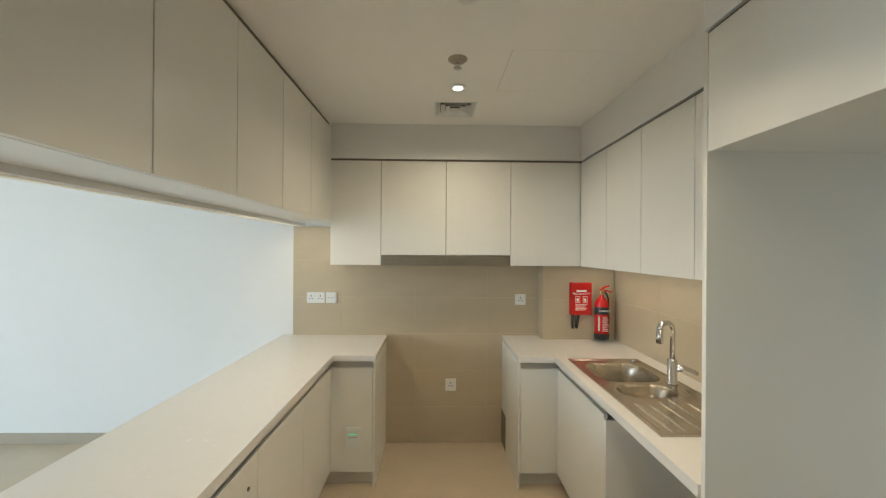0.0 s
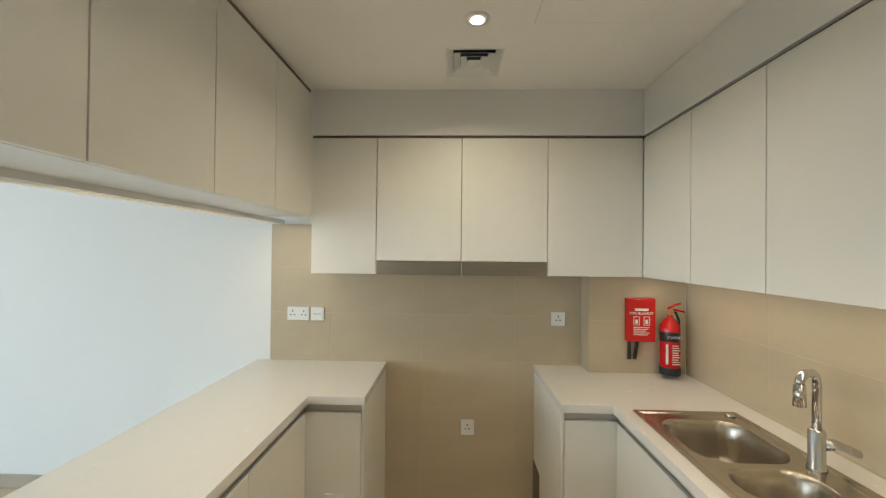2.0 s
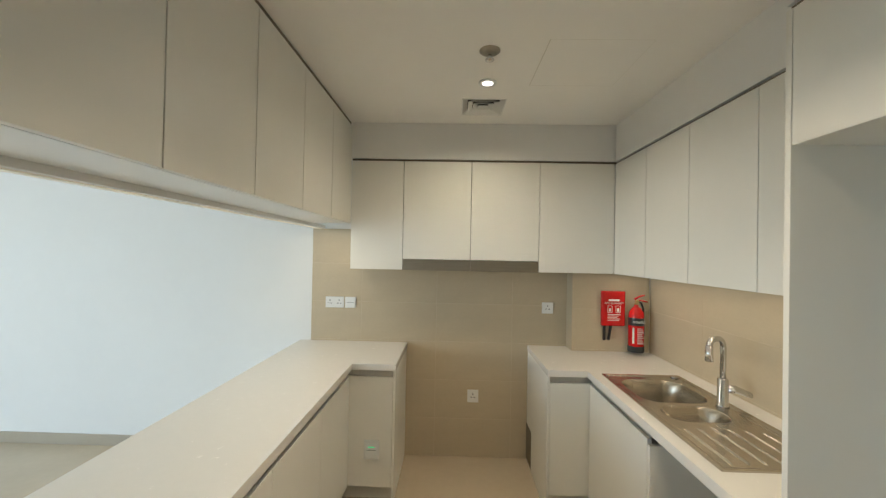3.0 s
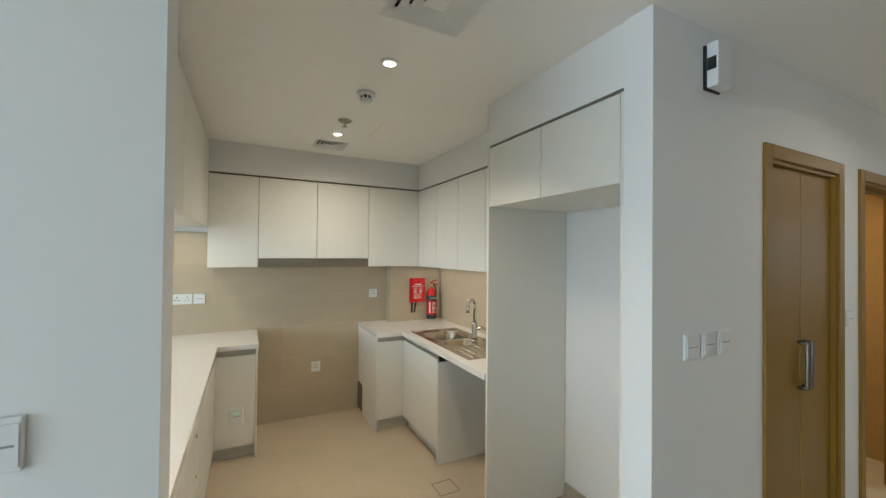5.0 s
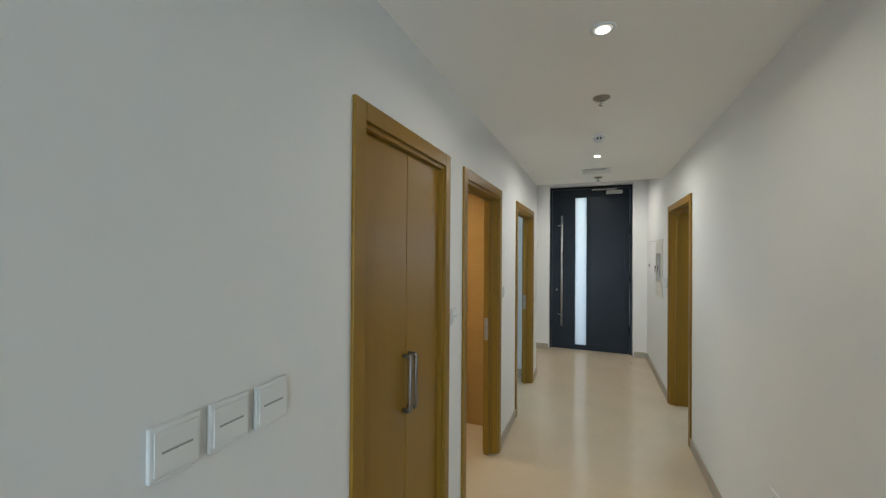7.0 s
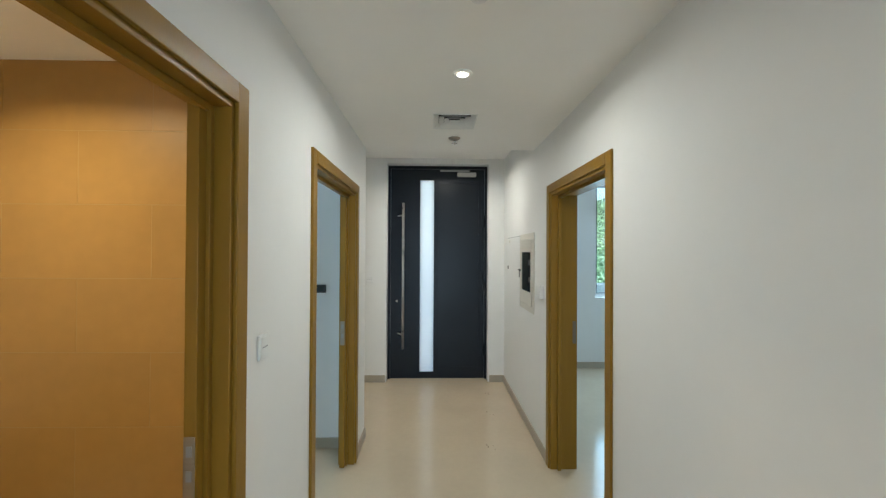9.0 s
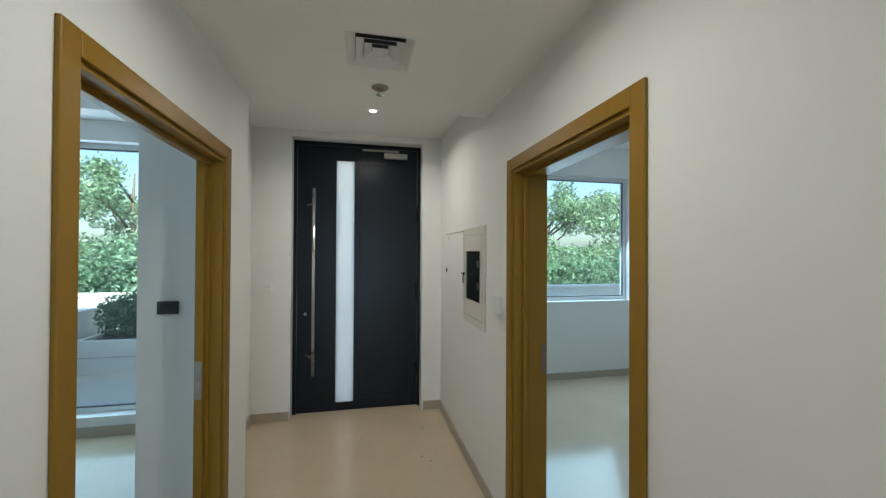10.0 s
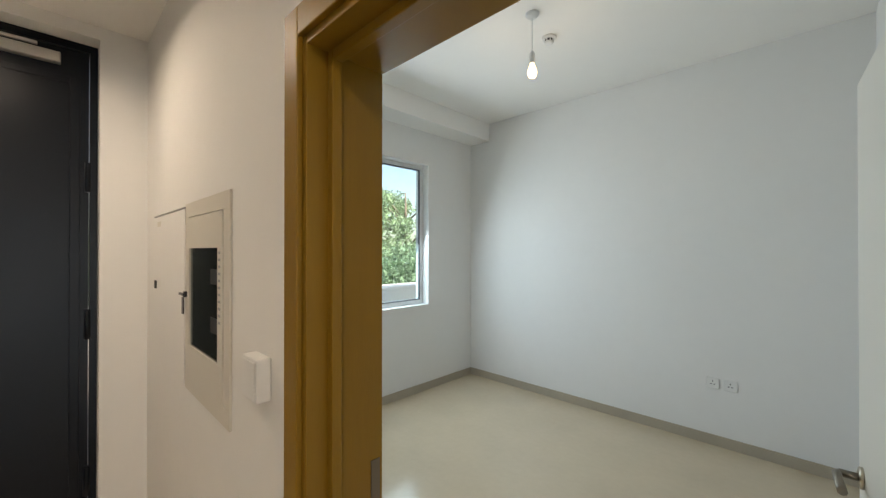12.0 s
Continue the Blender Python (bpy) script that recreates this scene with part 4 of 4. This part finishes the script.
part("lens", lathe([(0.062, -0.010), (0.062, -0.016), (0.04, -0.018)], 24), LED, d)
area("bath_lamp", (3.62, 0.98, 2.395), (3.62, 0.98, 0), 0.12, 0.12, 3.3, (1.0, 0.76, 0.44), "DISK", 150)

# ---- floor cover and crumbs ----
fc = thing("floor_access_cover", "square tiled floor drain cover with a steel edge", "floor drain", m=pose(0.868, 1.645, 0))
part("edge", boxes([(-0.075, 0.075, -0.075, -0.071, 0, 0.002), (-0.075, 0.075, 0.071, 0.075, 0, 0.002), (-0.075, -0.071, -0.071, 0.071, 0, 0.002), (0.071, 0.075, -0.071, 0.071, 0, 0.002)]), SHADOWGAP, fc)
bm = bmesh.new()
rnd = random.Random(4)
for cx, cy in ((6.42, -1.02), (5.75, -0.93), (6.95, -1.05)):
    for i in range(4):
        x, y, s = cx + rnd.uniform(-0.05, 0.05), cy + rnd.uniform(-0.04, 0.04), rnd.uniform(0.004, 0.011)
        bmesh.ops.create_icosphere(bm, subdivisions=1, radius=s, matrix=pose(x, y, s * 0.4) @ Matrix.Diagonal((1, 0.6, 0.4, 1)))
solid("floor_debris", bm, BARK, "small dry crumbs lying on the lobby floor", "debris", "stuff")

# ---- garden ----
solid("ground", boxes([(8.2, 400, -300, 300, -0.4, -0.14), (-400, -6.8, -300, 300, -0.4, -0.14), (-6.8, 8.2, -300, -5.05, -0.4, -0.14), (-6.8, 8.2, 4.8, 300, -0.4, -0.14)]), SOIL, "bare garden soil stretching away from the house", "ground", "structure")
pav = solid("pavement", one(7.62, 12.2, -6, 8, -0.139, -0.05), PAVING, "pale stone paving of the patio", "pavement", "structure")
low = thing("garden_wall", "low white rendered garden wall with coping", "garden wall")
part("wall", one(12.2, 12.4, -8, 10, -0.14, 0.72), RENDER_WALL, low)
part("coping", one(12.17, 12.43, -8, 10, 0.72, 0.78, bevel=0.01), RENDER_WALL, low)
low = thing("garden_wall", "low white rendered wall beside the patio planter", "garden wall")
part("wall", one(8.6, 12.17, 3.35, 3.5, -0.05, 0.74), RENDER_WALL, low)
part("coping", one(8.57, 12.16, 3.32, 3.53, 0.74, 0.78, bevel=0.01), RENDER_WALL, low)
pl = thing("planter", "white rendered planter box on the patio", "planter")
part("box", boxes([(9.5, 10.5, 1.6, 1.68, -0.05, 0.40), (9.5, 10.5, 3.2, 3.28, -0.05, 0.40), (9.5, 9.58, 1.68, 3.2, -0.05, 0.40), (10.42, 10.5, 1.68, 3.2, -0.05, 0.40)]), RENDER_WALL, pl)
part("panel_joint", one(9.494, 9.4995, 1.6, 3.28, 0.17, 0.18), GREYPL, pl)
part("soil", one(9.58, 10.42, 1.68, 3.2, -0.05, 0.36), SOIL, pl)
low = thing("garden_wall", "white rendered wall below the study window", "garden wall")
part("wall", one(9.4, 9.6, -8, -1.6, -0.05, 1.02), RENDER_WALL, low)
part("coping", one(9.37, 9.63, -8, -1.6, 1.02, 1.07, bevel=0.01), RENDER_WALL, low)


def leaves(name, blobs, count, size, mat, parent, seed):
    """Many small folded leaves scattered through ellipsoids: rows of centre and radii."""
    rng = np.random.default_rng(seed)
    vol = np.array([b[3] * b[4] * b[5] for b in blobs]) ** 0.8
    which = rng.choice(len(blobs), count, p=vol / vol.sum())
    bl = np.array(blobs)[which]
    d = rng.normal(size=(count, 3))
    d /= np.linalg.norm(d, axis=1)[:, None]
    c = bl[:, :3] + d * (rng.random((count, 1)) ** 0.45) * bl[:, 3:6]
    u = rng.normal(size=(count, 3))
    u /= np.linalg.norm(u, axis=1)[:, None]
    v = np.cross(u, rng.normal(size=(count, 3)))
    v /= np.linalg.norm(v, axis=1)[:, None]
    s = size * (0.6 + 0.8 * rng.random((count, 1)))
    n = np.cross(u, v) * s * 0.15
    verts = np.stack([c - u * s, c + v * s * 0.42 + n, c + u * s, c - v * s * 0.42 + n], 1).reshape(-1, 3)
    me = bpy.data.meshes.new(name)
    me.from_pydata(verts.tolist(), [], [(4 * i + a, 4 * i + b, 4 * i + e) for i in range(count) for a, b, e in ((0, 1, 2), (0, 2, 3))])
    me.materials.append(mat)
    ob = new(name, me)
    ob.parent = parent
    return ob


rnd = random.Random(11)
bush = thing("bush", "rounded dark green bush in the planter", "bush")
leaves("foliage", [(10.0, 2.0 + 0.3 * i, 0.62 + 0.1 * rnd.random(), 0.42, 0.33, 0.36) for i in range(4)], 9000, 0.032, LEAF_DARK, bush, 3)
part("stem", tube([(10, 2.4, 0.3), (10, 2.42, 0.8)], [0.03, 0.012], 8), BARK, bush)
hedge = thing("hedge", "tall leafy green hedge behind the garden wall", "hedge")
blobs = [(14.0 + rnd.uniform(-0.4, 0.4), -13 + 0.75 * i, rnd.uniform(0.5, 1.6), rnd.uniform(0.6, 0.95), rnd.uniform(0.6, 0.9), rnd.uniform(0.6, 1.0)) for i in range(40)]
blobs += [(14.2 + rnd.uniform(-0.4, 0.4), -13 + 1.0 * i, rnd.uniform(0.3, 0.8), 0.8, 0.9, 0.8) for i in range(30)]
leaves("foliage", blobs, 60000, 0.075, LEAF, hedge, 5)
blobs = [(15.8 + rnd.uniform(-0.5, 0.5), -16 + 0.8 * i, rnd.uniform(1.2, 1.9), rnd.uniform(0.6, 1.0), rnd.uniform(0.7, 1.1), rnd.uniform(0.5, 0.8)) for i in range(48)]
leaves("upper_foliage", blobs, 30000, 0.075, LEAF_LIGHT, hedge, 6)
part("stem", tube([(14, 0, -0.15), (14.05, 0.1, 1.2)], [0.05, 0.02], 8), BARK, hedge)
# plain dark green box puts the hedge's inner shade into colour
core = part("dark_core", one(14.0, 14.6, -13, 17, -0.15, 1.3, bevel=0.2), LEAF_DARK, hedge)
far = solid("backdrop", one(60, 61, -120, 120, -0.14, 2.6), LEAF_DARK, "distant belt of green trees", "backdrop", "structure")


def tree(x, y, h, r, seed, label):
    rnd2 = random.Random(seed)
    t = thing("tree", label, "tree", "garden trees", m=pose(x, y, -0.14))
    part("trunk", tube([(0, 0, 0), (0.05, 0.03, h * 0.3), (-0.03, 0.08, h * 0.6), (0.02, 0.05, h * 0.9)], [0.13, 0.10, 0.07, 0.02], 10), BARK, t)
    bl = []
    for i in range(9):
        a, z = rnd2.uniform(0, math.tau), rnd2.uniform(0.35, 0.75) * h
        e = (math.cos(a) * r * rnd2.uniform(0.5, 1), math.sin(a) * r * rnd2.uniform(0.5, 1), z + rnd2.uniform(0.2, 0.3) * h)
        part("limb", tube([(0, 0.05, z), (e[0] * 0.5, e[1] * 0.5, z + 0.12 * h), e], [0.045, 0.03, 0.01], 7), BARK, t)
        for k in range(3):
            bl.append((e[0] + rnd2.uniform(-0.5, 0.5), e[1] + rnd2.uniform(-0.5, 0.5), e[2] + rnd2.uniform(-0.5, 0.3), rnd2.uniform(0.35, 0.7), rnd2.uniform(0.35, 0.7), rnd2.uniform(0.25, 0.5)))
    leaves("crown", bl, 6000, 0.075, LEAF_LIGHT, t, seed)


for i, (x, y, h, r) in enumerate(((16.5, -11.0, 4.6, 1.6), (17.0, -7.6, 4.2, 1.5), (18.5, -4.6, 4.4, 1.5), (17.5, 2.6, 4.0, 1.5), (16.8, 6.2, 4.6, 1.6), (19, 10.0, 4.4, 1.6))):
    tree(x, y, h, r, 20 + i, "young leafy garden tree beyond the hedge")


# ---- tiles, piece by piece ----
def tile_wall(name, label, origin, across, n0, n1, rows, tw, th, mat, clip0, clip1, z0, z1, t, shift=0.0, grout=GROUT):
    """Tiles on a wall: origin is a joint crossing, across the unit way along the wall."""
    ax = Vector(across)
    out = Vector((ax.y, -ax.x, 0))
    w = thing(name, label, "tile cladding", kind="structure")
    a, b = Vector(origin) + ax * clip0, Vector(origin) + ax * clip1
    lo, hi = [min(a[i], b[i], (a + out * t * 0.9)[i], (b + out * t * 0.9)[i]) for i in (0, 1)], [max(a[i], b[i], (a + out * t * 0.9)[i], (b + out * t * 0.9)[i]) for i in (0, 1)]
    part("grout_bed", one(lo[0], hi[0], lo[1], hi[1], z0, z1), grout, w)
    cache, g = {}, 0.0012
    for j in range(*rows):
        off = shift if j % 2 else 0.0
        for i in range(n0, n1):
            c0, c1 = max(clip0, i * tw + off) + g, min(clip1, (i + 1) * tw + off) - g
            d0, d1 = max(z0, j * th) + g, min(z1, (j + 1) * th) - g
            if c1 - c0 < 0.01 or d1 - d0 < 0.01:
                continue
            key = (round(c1 - c0, 4), round(d1 - d0, 4))
            if key not in cache:
                cache[key] = mesh_of("tile", one(-key[0] / 2, key[0] / 2, -t, -t * 0.6, -key[1] / 2, key[1] / 2, bevel=0.0008), mat)
            ob = new("tile", cache[key])
            ob.parent = w
            p = Vector(origin) + ax * ((c0 + c1) / 2)
            ob.matrix_basis = pose(p.x, p.y, (d0 + d1) / 2, 0, 0, math.degrees(math.atan2(ax.y, ax.x)))


tile_wall("tiles_back", "beige porcelain tiles on the kitchen back wall", (-0.065, 3.276, 0), (1, 0, 0), -3, 3, (0, 7), 0.605, 0.3045, TILE, -1.01, 1.042, 0.0, 1.80, 0.010)
tile_wall("tiles_column", "beige porcelain tiles on the kitchen corner column", (0.978, 3.135, 0), (1, 0, 0), 0, 1, (2, 5), 0.605, 0.3045, TILE, 0.0, 0.571, 0.9, 1.5, 0.008)
tile_wall("tiles_sink", "beige porcelain tiles behind the sink", (1.56, 3.125, 0), (0, -1, 0), 0, 4, (2, 5), 0.605, 0.3045, TILE, 0.0, 1.888, 0.9, 1.5, 0.008)
tile_wall("tiles_bath", "ochre bathroom wall tiles with pale joints", (4.17, 1.62, 0), (0, -1, 0), -1, 4, (0, 8), 0.605, 0.3045, BATHTILE, 0.0, 1.34, 0.0, 2.42, 0.010, 0.3, BATHGROUT)
